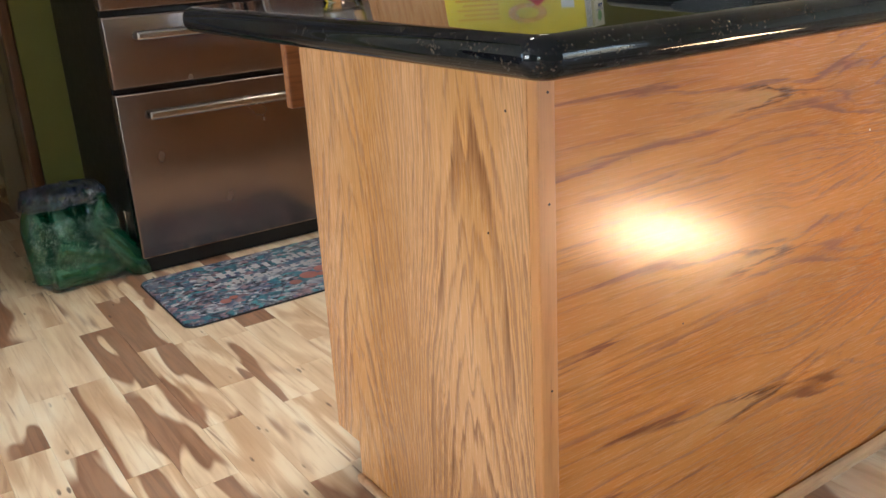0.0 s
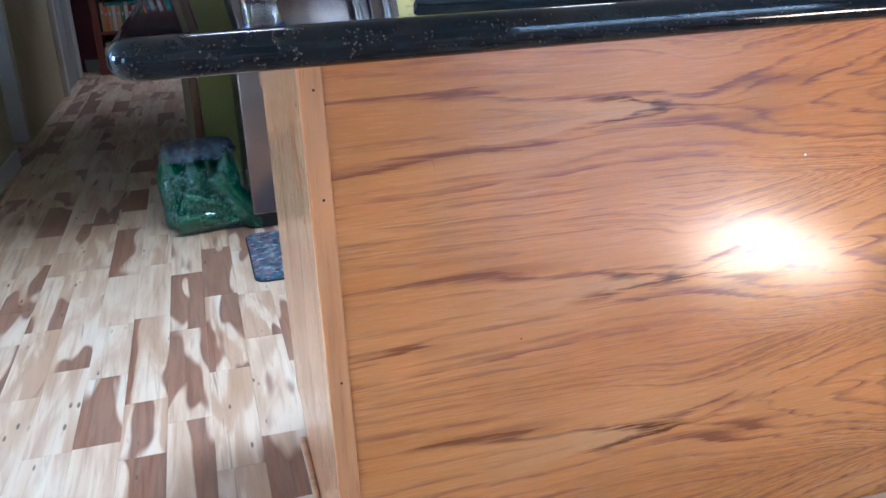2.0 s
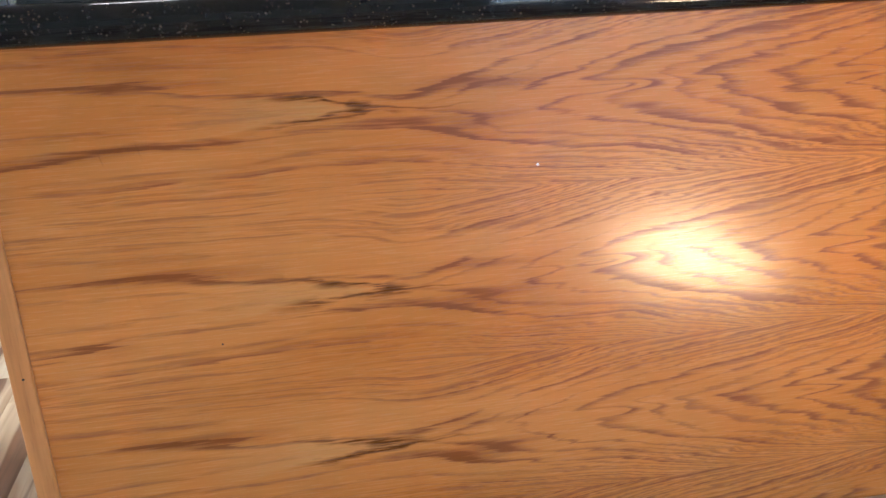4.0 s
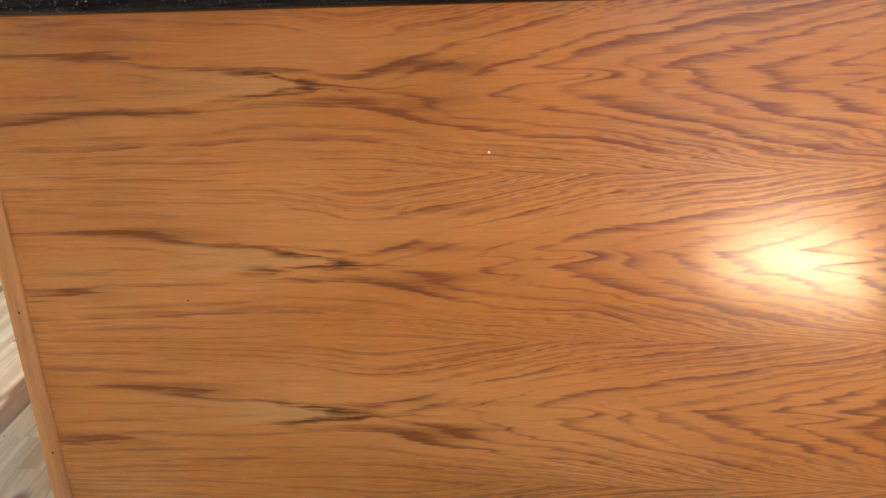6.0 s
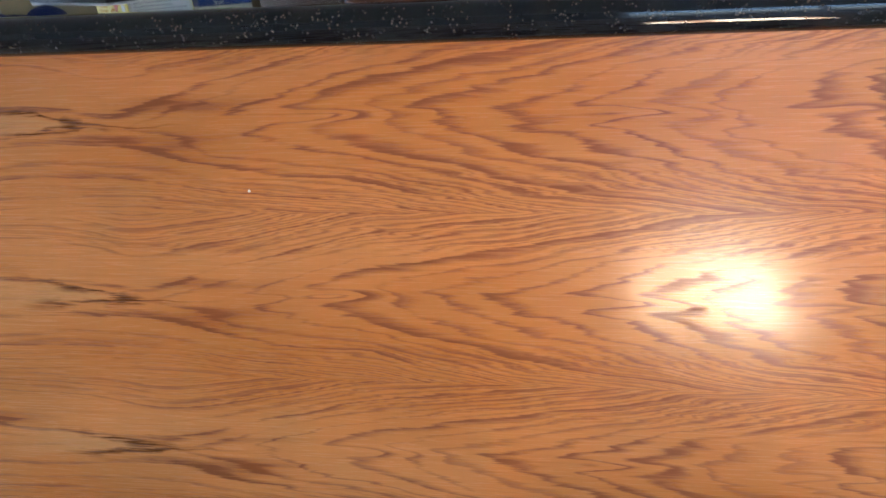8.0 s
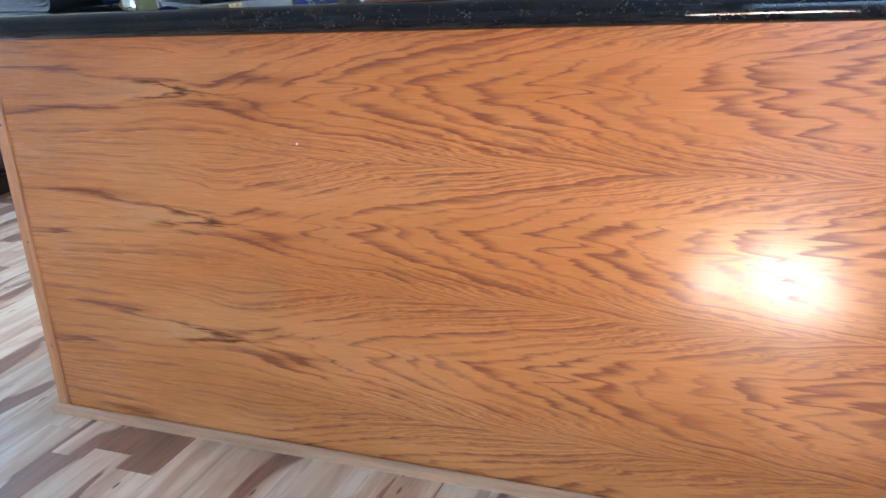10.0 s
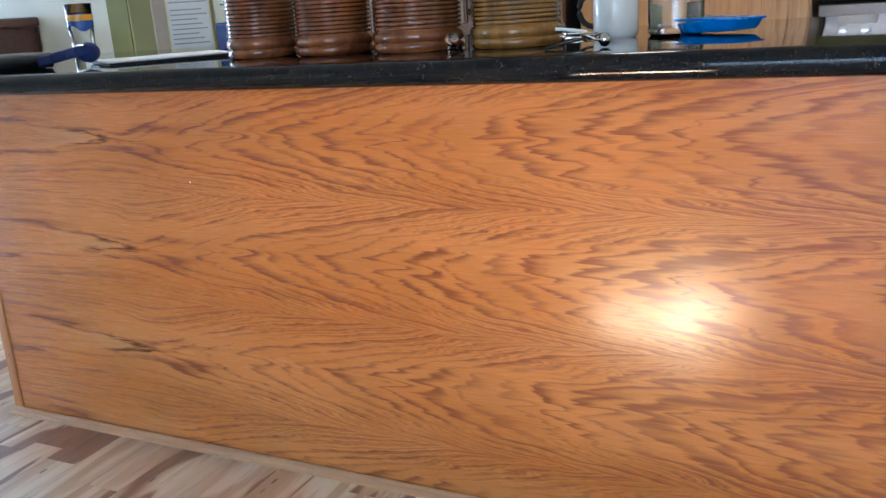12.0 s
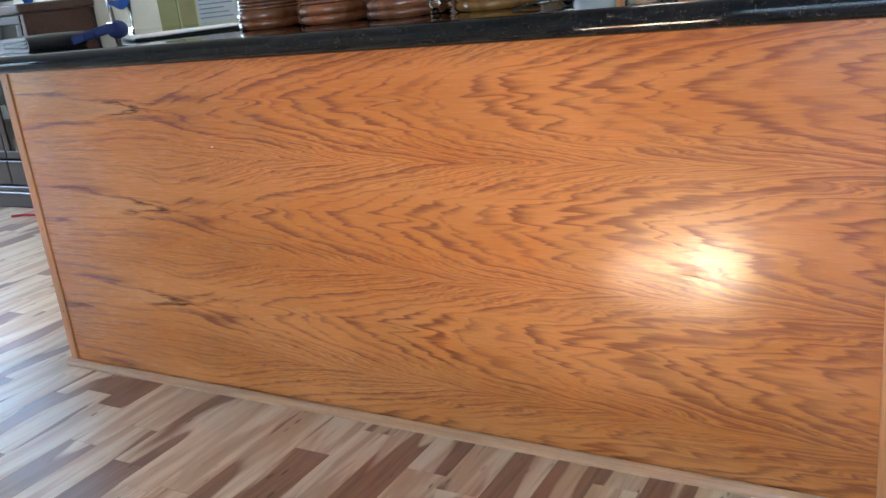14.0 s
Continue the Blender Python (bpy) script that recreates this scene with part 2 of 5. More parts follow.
def hickory(name, island):
    """Two-tone hickory strips: cream sapwood, brown heartwood with a wavy border, dark flecks."""
    t = Tree(name)
    if island:
        rnd = t.t.nodes.new("ShaderNodeNewGeometry").outputs["Random Per Island"]
    else:
        rnd = t.t.nodes.new("ShaderNodeObjectInfo").outputs["Random"]
    p = t.xyz(t.place())
    off = t.m("MULTIPLY", rnd, 91.0)
    x, y = t.m("ADD", p[0], off), t.m("ADD", p[1], t.m("MULTIPLY", rnd, 37.0))
    r2 = t.m("FRACT", t.m("MULTIPLY", rnd, 13.37))
    r3 = t.m("FRACT", t.m("MULTIPLY", rnd, 57.91))
    heart = t.noise(t.vec(t.m("MULTIPLY", x, 9.0), t.m("MULTIPLY", y, 1.7), off), 1.0, 1.8, 0.5, 0.3)
    lim = t.m("ADD", 0.20, t.m("MULTIPLY", r2, 0.36))
    hw = t.step(heart, t.m("SUBTRACT", lim, -0.014), t.m("SUBTRACT", lim, 0.014), 0.0, 1.0)
    hw = t.m("MULTIPLY", hw, t.step(r2, 0.28, 0.34))
    grain = t.noise(t.vec(t.m("MULTIPLY", x, 62.0), t.m("MULTIPLY", y, 3.2), 0.0), 1.0, 4, 0.62, 0.7)
    soft = t.noise(t.vec(t.m("MULTIPLY", x, 16.0), t.m("MULTIPLY", y, 2.0), 4.0), 1.0, 3, 0.5, 0.8)
    sap = t.ramp(soft, [(0.30, (0.62, 0.44, 0.28)), (0.5, (0.78, 0.62, 0.44)), (0.7, (0.86, 0.75, 0.58))])
    sap = t.mix(t.step(grain, 0.48, 0.74, 0.0, 0.55), sap, (0.46, 0.29, 0.16))
    sap = t.mix(t.m("MULTIPLY", t.step(soft, 0.56, 0.44), t.m("MULTIPLY", r3, 0.5)), sap, (0.48, 0.27, 0.14))
    brown = t.mix(t.step(grain, 0.3, 0.7), (0.17, 0.072, 0.040), (0.34, 0.165, 0.095))
    c = t.mix(t.m("MULTIPLY", hw, 0.86), sap, brown)
    # heartwood border and long mineral streaks
    rim = t.m("MULTIPLY", t.step(t.m("ABSOLUTE", t.m("SUBTRACT", heart, lim)), 0.03, 0.0), t.step(r2, 0.28, 0.34))
    c = t.mix(t.m("MULTIPLY", rim, 0.35), c, (0.26, 0.11, 0.06))
    vein = t.noise(t.vec(t.m("MULTIPLY", x, 30.0), t.m("MULTIPLY", y, 1.6), 11.0), 1.0, 3, 0.6, 1.2)
    c = t.mix(t.m("MULTIPLY", t.step(vein, 0.60, 0.72), t.m("MULTIPLY", t.step(r3, 0.45, 0.8), 0.7)), c, (0.24, 0.11, 0.06))
    fl = t.voronoi(t.vec(t.m("MULTIPLY", x, 42.0), t.m("MULTIPLY", y, 11.0), 0.0), 1.0)
    many = t.noise(t.vec(t.m("MULTIPLY", x, 7.0), t.m("MULTIPLY", y, 3.0), 8.0), 1.0, 2)
    fleck = t.m("MULTIPLY", t.step(fl[0], 0.20, 0.10), t.step(many, 0.56, 0.62))
    c = t.mix(t.m("MULTIPLY", fleck, 0.85), c, (0.10, 0.05, 0.03))
    t.bump(grain, 0.12, 0.0008)
    return t.done(c, t.m("ADD", 0.24, t.m("MULTIPLY", grain, 0.14)), 0.0)


def granite():
    t = Tree("black_granite")
    p = t.coord()
    a = t.voronoi(p, 240.0)
    b = t.noise(p, 55.0, 4, 0.65)
    spot = t.m("MULTIPLY", t.step(a[0], 0.36, 0.12), t.step(b, 0.47, 0.60))
    c = t.mix(t.m("MULTIPLY", spot, 0.9), (0.0050, 0.0060, 0.0085), (0.15, 0.105, 0.07))
    c = t.mix(t.step(b, 0.45, 0.75, 0.0, 0.35), c, (0.02, 0.017, 0.015))
    return t.done(c, t.m("ADD", 0.045, t.m("MULTIPLY", spot, 0.1)), 0.0, Specular_IOR_Level=0.33)


def steel(name, colour=(0.42, 0.40, 0.39), rough=0.30, axis="X"):
    t = Tree(name)
    p = t.coord()
    s = {"X": (3, 400, 400), "Z": (400, 400, 3)}[axis]
    g = t.noise(t.stretch(p, s), 1.0, 3, 0.6)
    sm = t.noise(p, 5.0, 3)
    c = t.mix(g, tuple(v * 0.82 for v in colour), tuple(min(1, v * 1.12) for v in colour))
    t.bump(g, 0.06, 0.0005)
    return t.done(c, t.m("ADD", rough - 0.06, t.m("MULTIPLY", sm, 0.14)), 1.0)


def glassy(name, colour, rough=0.03, ior=1.45, clear=1.0, crease=0.0):
    t = Tree(name)
    n = t.noise(t.coord(), 34.0 if crease else 14.0, 2, 0.5, 1.2 if crease else 0.0)
    t.bump(n, crease if crease else 0.05, 0.02 if crease else 0.003)
    return t.done(colour, rough, 0.0, Transmission_Weight=clear, IOR=ior)


def film(name, colour, cover):
    """Thin creased plastic film: mostly see-through, with sharp glints drawn in along the creases."""
    t = Tree(name)
    n = t.noise(t.coord(), 26.0, 3, 0.6, 1.4)
    t.bump(n, 0.5, 0.02)
    # glints put into the opacity: less see-through along the noise's middle lines
    glint = t.step(t.m("ABSOLUTE", t.m("SUBTRACT", n, 0.5)), 0.02, 0.0, cover, cover + 0.40)
    return t.done(colour, 0.05, 0.0, IOR=1.9, Alpha=glint, Coat_Weight=1.0, Coat_Roughness=0.04)


def glaze(name, light, dark):
    """Streaky brown ceramic glaze, paler on the ribs, much darker in the grooves between them."""
    t = Tree(name)
    p = t.coord()
    n = t.noise(t.stretch(p, (14, 14, 5)), 1.0, 4, 0.6, 0.6)
    f = t.noise(p, 160.0, 2)
    z = t.xyz(p)[2]
    c = t.mix(t.step(n, 0.3, 0.72), dark, light)
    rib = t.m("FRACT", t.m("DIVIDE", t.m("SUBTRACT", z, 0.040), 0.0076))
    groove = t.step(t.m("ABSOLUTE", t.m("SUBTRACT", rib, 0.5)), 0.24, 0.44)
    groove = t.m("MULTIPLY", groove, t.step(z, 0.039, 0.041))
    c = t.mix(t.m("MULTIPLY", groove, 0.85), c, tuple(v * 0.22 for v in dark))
    t.bump(f, 0.06, 0.001)
    return t.done(c, t.m("ADD", 0.10, t.m("MULTIPLY", f, 0.06)), 0.0, Coat_Weight=0.6, Coat_Roughness=0.05)


def mosaic(name, colours, scale, rough=0.7):
    """A busy photographic print: blurred shapes of several sizes and colours."""
    t = Tree(name)
    p = t.coord()
    bend = t.noise(p, 24.0, 3, 0.6)
    q = t.xyz(p)
    w = t.vec(t.m("ADD", q[0], t.m("MULTIPLY", bend, 0.03)), t.m("ADD", t.m("MULTIPLY", q[1], 1.5), t.m("MULTIPLY", bend, -0.03)), 0.0)
    v = t.voronoi(w, scale)
    small = t.voronoi(w, scale * 2.7)
    big = t.noise(p, 7.0, 3, 0.6, 0.8)
    pick = t.m("FRACT", t.m("ADD", t.m("MULTIPLY", t.xyz(v[1])[0], 0.7), t.m("MULTIPLY", big, 1.1)))
    pick2 = t.m("FRACT", t.m("ADD", t.m("MULTIPLY", t.xyz(small[1])[1], 0.8), t.m("MULTIPLY", big, 0.9)))
    stops = [((i + 0.5) / len(colours), col) for i, col in enumerate(colours)]
    c = t.mix(t.step(bend, 0.42, 0.58), t.ramp(pick, stops), t.ramp(pick2, stops))
    c = t.mix(t.step(t.noise(p, 60.0, 3, 0.6), 0.52, 0.78, 0.0, 0.25), c, (0.45, 0.50, 0.54))
    weave = t.noise(p, 500.0, 2)
    t.bump(weave, 0.25, 0.001)
    return t.done(c, rough, 0.0)


OAK_L, OAK_D = (0.610, 0.236, 0.064), (0.232, 0.059, 0.0095)
MAT_PANEL = oak_veneer("oak_back_veneer", OAK_L, OAK_D, 0.2535, 0.753)
MAT_END = oak_veneer("oak_end_veneer", (0.74, 0.385, 0.18), (0.25, 0.085, 0.027), 0.36, 0.15, along="Z", saddle=0.1, period=0.125, comb=1.2, knot=False)
MAT_STILE = solid_oak("oak_stile", (0.64, 0.27, 0.095), (0.48, 0.18, 0.055))
MAT_TRIM = solid_oak("oak_trim", (0.62, 0.36, 0.19), (0.46, 0.24, 0.11), "X")
MAT_RED = solid_oak("cherry_front", (0.33, 0.12, 0.045), (0.20, 0.065, 0.025), "X")
MAT_CAB = solid_oak("oak_cabinet", (0.60, 0.34, 0.15), (0.42, 0.20, 0.08))
MAT_DARKWOOD = solid_oak("dark_wood", (0.030, 0.018, 0.016), (0.014, 0.009, 0.009), "X")
MAT_REDWOOD = solid_oak("mahogany", (0.085, 0.032, 0.022), (0.045, 0.016, 0.012), "X")
MAT_SHELF = solid_oak("shelf_wood", (0.16, 0.035, 0.022), (0.09, 0.02, 0.014))
MAT_GRANITE = granite()
MAT_STEEL = steel("brushed_steel", (0.26, 0.205, 0.19), 0.24)
MAT_STEEL_BAR = steel("handle_steel", (0.38, 0.35, 0.34), 0.24)
MAT_CHROME = steel("chrome", (0.75, 0.75, 0.76), 0.12)
MAT_BLACK = paint("black_enamel", (0.012, 0.012, 0.013), 0.35)
MAT_BLACKGLASS = paint("black_glass", (0.006, 0.006, 0.007), 0.09, 0.05, 20.0, bump=0.01, Specular_IOR_Level=0.2)
MAT_RUBBER = paint("black_plastic", (0.014, 0.014, 0.015), 0.6)
MAT_OLIVE = paint("olive_paint", (0.21, 0.205, 0.05), 0.6, 0.06, 220.0)
MAT_CREAM = paint("cream_paint", (0.62, 0.55, 0.36), 0.6, 0.05, 220.0)
MAT_PALE = paint("pale_paint", (0.70, 0.68, 0.58), 0.6, 0.05, 220.0)
MAT_GREEN = paint("light_green_paint", (0.55, 0.60, 0.33), 0.6, 0.05, 220.0)
MAT_WHITE = paint("white_paint", (0.78, 0.78, 0.76), 0.4, 0.04, 120.0)
MAT_DOORGREY = paint("pale_grey_paint", (0.46, 0.50, 0.50), 0.45, 0.04, 120.0)
MAT_CEIL = paint("ceiling_paint", (0.75, 0.74, 0.70), 0.8, 0.04, 150.0)
MAT_PURPLE = paint("plum_paint", (0.16, 0.045, 0.075), 0.6, 0.06, 220.0)
MAT_CASING = solid_oak("brown_casing", (0.16, 0.07, 0.03), (0.09, 0.04, 0.02))
MAT_TAN = paint("tan_paint", (0.36, 0.29, 0.19), 0.55, 0.06, 200.0)
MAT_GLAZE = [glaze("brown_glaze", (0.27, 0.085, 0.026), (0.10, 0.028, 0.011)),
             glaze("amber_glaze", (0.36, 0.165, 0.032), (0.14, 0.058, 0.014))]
MAT_CERAMIC = paint("white_ceramic", (0.80, 0.79, 0.76), 0.12, 0.03, 60.0, bump=0.02)
MAT_CLEAR = glassy("clear_glass", (0.97, 0.98, 0.98))
MAT_WATER = glassy("water", (0.93, 0.97, 1.0), 0.0, 1.33)
MAT_PET = glassy("green_plastic", (0.003, 0.10, 0.045), 0.03, 1.7, 0.25, 0.08)
MAT_WRAP = film("shrink_wrap", (0.30, 0.55, 0.55), 0.02)
MAT_BLUEWRAP = film("blue_film", (0.02, 0.035, 0.10), 0.5)
MAT_TEAL = paint("teal_cap", (0.02, 0.38, 0.38), 0.35)
MAT_BLUELID = paint("blue_plastic", (0.005, 0.23, 0.80), 0.28, 0.05)
MAT_NAVY = paint("navy_cloth", (0.012, 0.024, 0.12), 0.75, 0.2, 300.0, bump=0.4)
MAT_LEATHER = paint("black_leather", (0.013, 0.014, 0.016), 0.45, 0.25, 180.0, bump=0.5)
MAT_PAPER = paint("white_paper", (0.78, 0.78, 0.78), 0.7, 0.03, 60.0)
MAT_YELLOW = paint("yellow_card", (0.80, 0.60, 0.03), 0.35, 0.08, 90.0)
MAT_CARDPALE = paint("pale_card", (0.74, 0.72, 0.58), 0.4, 0.05, 90.0)
MAT_GREYINK = paint("grey_ink", (0.30, 0.31, 0.34), 0.5)
MAT_REDINK = paint("red_ink", (0.62, 0.05, 0.03), 0.4)
MAT_CARTONBLUE = paint("carton_blue", (0.012, 0.045, 0.25), 0.35, 0.06)
MAT_CARTONCREAM = paint("carton_cream", (0.80, 0.76, 0.56), 0.35, 0.05)
MAT_CARTONGREEN = paint("carton_green", (0.10, 0.42, 0.05), 0.35, 0.05)
MAT_PRINTBLUE = paint("print_blue", (0.03, 0.10, 0.45), 0.2)
MAT_PRINTAMBER = paint("print_amber", (0.72, 0.36, 0.05), 0.2)
MAT_MAT = mosaic("printed_mat", [(0.012, 0.02, 0.05), (0.03, 0.20, 0.27), (0.04, 0.06, 0.14), (0.26, 0.27, 0.32), (0.03, 0.30, 0.34),
                                 (0.06, 0.08, 0.20), (0.34, 0.20, 0.22), (0.02, 0.03, 0.06), (0.48, 0.50, 0.55), (0.10, 0.12, 0.20)], 17.0, 0.5)
MAT_LETTER = paint("mat_lettering", (0.42, 0.41, 0.44), 0.7, 0.3, 60.0)
MAT_FRUIT = paint("mat_fruit", (0.46, 0.17, 0.15), 0.6, 0.5, 70.0)
MAT_MATDARK = paint("dark_mat", (0.030, 0.029, 0.030), 0.7, 0.25, 300.0, bump=0.4)
MAT_CHALK = paint("chalk_print", (0.55, 0.55, 0.55), 0.8)
MAT_NAIL = paint("nail_hole", (0.03, 0.015, 0.01), 0.6)
MAT_PINK = paint("red_plastic", (0.65, 0.06, 0.08), 0.4)
MAT_KICK = paint("kick_shadow_board", (0.10, 0.055, 0.03), 0.6)
MAT_PANE = glassy("window_pane", (1, 1, 1), 0.0, 1.02)
MAT_HICK = hickory("hickory_strip", False)
MAT_HICK_REST = hickory("hickory_strips", True)
MAT_SUB = paint("subfloor", (0.10, 0.06, 0.035), 0.8)


# ---- shaping helpers ----
def thing(name, label, category, group="", kind=""):
    return tagged(new(name), label, category, group, kind)


def part(name, bm, material, parent=None, label=""):
    """One mesh object out of a bmesh, under its thing."""
    me = bpy.data.meshes.new(name)
    bmesh.ops.recalc_face_normals(bm, faces=bm.faces)
    bm.to_mesh(me)
    bm.free()
    me.materials.append(material)
    ob = new(name, me)
    ob.parent = parent
    if label:
        ob["label"] = label
    return ob


def smooth(ob, angle=40):
    for p in ob.data.polygons:
        p.use_smooth = True
    ob.data.set_sharp_from_angle(angle=radians(angle))
    return ob


def add_box(bm, a, b, bevel=0.0, seg=2, m=None):
    """A box from corner a to corner b with rounded edges."""
    (x0, y0, z0), (x1, y1, z1) = a, b
    r = bmesh.ops.create_cube(bm, size=1.0, matrix=Matrix.Translation(((x0 + x1) / 2, (y0 + y1) / 2, (z0 + z1) / 2)) @ Matrix.Diagonal((abs(x1 - x0), abs(y1 - y0), abs(z1 - z0), 1)))
    vs = r["verts"]
    if bevel > 0:
        es = list({e for v in vs for e in v.link_edges})
        out = bmesh.ops.bevel(bm, geom=es, offset=bevel, segments=seg, profile=0.5, affect='EDGES')
        vs = out["verts"]
    if m is not None:
        bmesh.ops.transform(bm, matrix=m, verts=list(vs))
    return bm


def box(a, b, bevel=0.0, seg=2, m=None):
    return add_box(bmesh.new(), a, b, bevel, seg, m)


def lathe(profile, seg=40, m=None, bm=None):
    """A turned shape from (radius, height) pairs; ends with radius 0 are closed."""
    bm = bm or bmesh.new()
    rings, start = [], len(bm.verts)
    made = []
    for r, z in profile:
        if r < 1e-6:
            ring = [bm.verts.new((0, 0, z))]
        else:
            ring = [bm.verts.new((r * math.cos(2 * math.pi * i / seg), r * math.sin(2 * math.pi * i / seg), z)) for i in range(seg)]
        made += ring
        rings.append(ring)
    for a, b in zip(rings, rings[1:]):
        for i in range(seg):
            j = (i + 1) % seg
            if len(a) == 1 and len(b) == 1:
                continue
            if len(a) == 1:
                bm.faces.new((a[0], b[j], b[i]))
            elif len(b) == 1:
                bm.faces.new((a[i], a[j], b[0]))
            else:
                bm.faces.new((a[i], a[j], b[j], b[i]))
    if m is not None:
        bmesh.ops.transform(bm, matrix=m, verts=made)
    return bm


def tube(points, r, seg=10, bm=None):
    """A round bar along a line of points."""
    bm = bm or bmesh.new()
    pts = [Vector(p) for p in points]
    rings = []
    for i, p in enumerate(pts):
        d = (pts[min(i + 1, len(pts) - 1)] - pts[max(i - 1, 0)]).normalized()
        side = d.cross(Vector((0, 0, 1)))
        if side.length < 1e-3:
            side = d.cross(Vector((0, 1, 0)))
        side.normalize()
        up = side.cross(d)
        rings.append([bm.verts.new(p + r * (math.cos(2 * math.pi * k / seg) * side + math.sin(2 * math.pi * k / seg) * up)) for k in range(seg)])
    for a, b in zip(rings, rings[1:]):
        for k in range(seg):
            bm.faces.new((a[k], a[(k + 1) % seg], b[(k + 1) % seg], b[k]))
    bm.faces.new(rings[0])
    bm.faces.new(rings[-1][::-1])
    return bm


def rounded_outline(x0, x1, y0, y1, r, n=8):
    pts = []
    for cx, cy, a0 in ((x1 - r, y1 - r, 0), (x0 + r, y1 - r, 90), (x0 + r, y0 + r, 180), (x1 - r, y0 + r, 270)):
        for k in range(n + 1):
            a = radians(a0 + 90 * k / n)
            pts.append((cx, cy, math.cos(a), math.sin(a), r))
    return pts


def slab(x0, x1, y0, y1, z0, z1, corner, edge, steps=8, n=8):
    """A flat slab with rounded corners and a half-round edge."""
    bm = bmesh.new()
    o = rounded_outline(x0, x1, y0, y1, corner, n)
    zc, hh = (z0 + z1) / 2, (z1 - z0) / 2
    rings = []
    for k in range(steps + 1):
        a = -math.pi / 2 + math.pi * k / steps
        inset = edge * (1 - math.cos(a))
        rings.append([bm.verts.new((cx + (r - inset) * c, cy + (r - inset) * s_, zc + hh * math.sin(a))) for cx, cy, c, s_, r in o])
    for a, b in zip(rings, rings[1:]):
        for i in range(len(a)):
            j = (i + 1) % len(a)
            bm.faces.new((a[i], a[j], b[j], b[i]))
    bm.faces.new(rings[0][::-1])
    bm.faces.new(rings[-1])
    return bm


def text_part(name, words, size, m, material, parent=None, depth=0.0004):
    cu = bpy.data.curves.new(name, "FONT")
    cu.body, cu.size, cu.extrude, cu.align_x, cu.align_y = words, size, depth, "CENTER", "CENTER"
    tmp = bpy.data.objects.new(name, cu)
    me = bpy.data.meshes.new_from_object(tmp)
    bpy.data.objects.remove(tmp)
    me.materials.clear()
    me.materials.append(material)
    ob = new(name, me)
    ob.parent = parent
    ob.matrix_local = m
    return ob


def wall(name, a, b, material, label):
    ob = part(name, box(a, b, 0.002, 1), material)
    return tagged(ob, label, "wall", kind="structure")


# ---- the shell ----
floor = tagged(part("floor", box((-5.0, -4.2, -0.12), (4.2, 7.2, -0.006)), MAT_SUB), "two-tone hickory strip floor with satin finish", "floor", kind="structure")
ceiling = tagged(part("ceiling", box((-5.0, -4.2, 2.45), (4.2, 7.2, 2.60), 0.002, 1), MAT_CEIL), "plain white painted ceiling", "ceiling", kind="structure")


def wall_with_hole(name, along, at, thick, lo, hi, hole, material, label):
    """A wall with one rectangular opening through it. along: 'X' or 'Y'; hole: (from, to, bottom, top)."""
    bm = bmesh.new()
    h0, h1, z0, z1 = hole
    for u0, u1, w0, w1 in ((lo, h0, 0, 2.45), (h1, hi, 0, 2.45), (h0, h1, 0, z0), (h0, h1, z1, 2.45)):
        if u1 - u0 < 1e-3 or w1 - w0 < 1e-3:
            continue
        if along == "X":
            add_box(bm, (u0, at, w0), (u1, at + thick, w1))
        else:
            add_box(bm, (at, u0, w0), (at + thick, u1, w1))
    return tagged(part(name, bm, material), label, "wall", kind="structure")


def window(name, along, at, hole, bars, label, sill=True, depth=0.08):
    """Frame, mullions, sill and panes in an opening."""
    h0, h1, z0, z1 = hole
    th = thing(name, label, "window", kind="structure")

    def b(u0, u1, w0, w1, d0, d1):
        return ((u0, at + d0, w0), (u1, at + d1, w1)) if along == "X" else ((at + d0, u0, w0), (at + d1, u1, w1))
    f = 0.05
    for nm, q in (("frame_side", (h0, h0 + f, z0, z1)), ("frame_side", (h1 - f, h1, z0, z1)), ("frame_head", (h0 + f, h1 - f, z1 - f, z1)), ("frame_foot", (h0 + f, h1 - f, z0, z0 + f))):
        part(nm, box(*b(*q, 0.02, depth), 0.004), MAT_WHITE, th)
    n = bars + 1
    wdt = (h1 - h0 - 2 * f) / n
    for i in range(n):
        u = h0 + f + i * wdt
        if i:
            part("mullion", box(*b(u - 0.02, u + 0.02, z0 + f, z1 - f, 0.03, depth - 0.01), 0.003), MAT_WHITE, th)
        p = part("pane", box(*b(u + (0.02 if i else 0), u + wdt - (0.02 if i < n - 1 else 0), z0 + f, z1 - f, 0.045, 0.05)), MAT_PANE, th)
        p.visible_shadow = False
    return th


REAR = (1.35, 3.45, 0.08, 2.1)
wall_with_hole("wall_rear", "X", -4.2, 0.15, -5.0, 4.2, REAR, MAT_PALE, "pale painted wall with a wide glazed door")
window("door_4", "X", -4.2, REAR, 1, "wide white-framed glazed sliding door")
SUNHOLE = (-1.08, -0.57, 1.69, 2.11)
wall_with_hole("wall_east", "Y", 4.05, 0.15, -4.05, 0.2, SUNHOLE, MAT_PALE, "pale painted wall with a small high window")
wall("wall_east_kitchen", (4.05, 0.2, 0), (4.2, 7.05, 2.45), MAT_PALE, "pale painted kitchen wall")
window("window_2", "Y", 4.05, SUNHOLE, 0, "small white-framed window high in the wall")
WEST, CORNER = (-0.05, 1.55, 0.8, 2.1), (-3.8, -2.4, 0.08, 2.1)
wall_with_hole("wall_west", "Y", -5.0, 0.15, -1.6, 7.05, WEST, MAT_PALE, "pale painted side wall with a window")
window("window_3", "Y", -5.0, WEST, 1, "white-framed dining corner window")
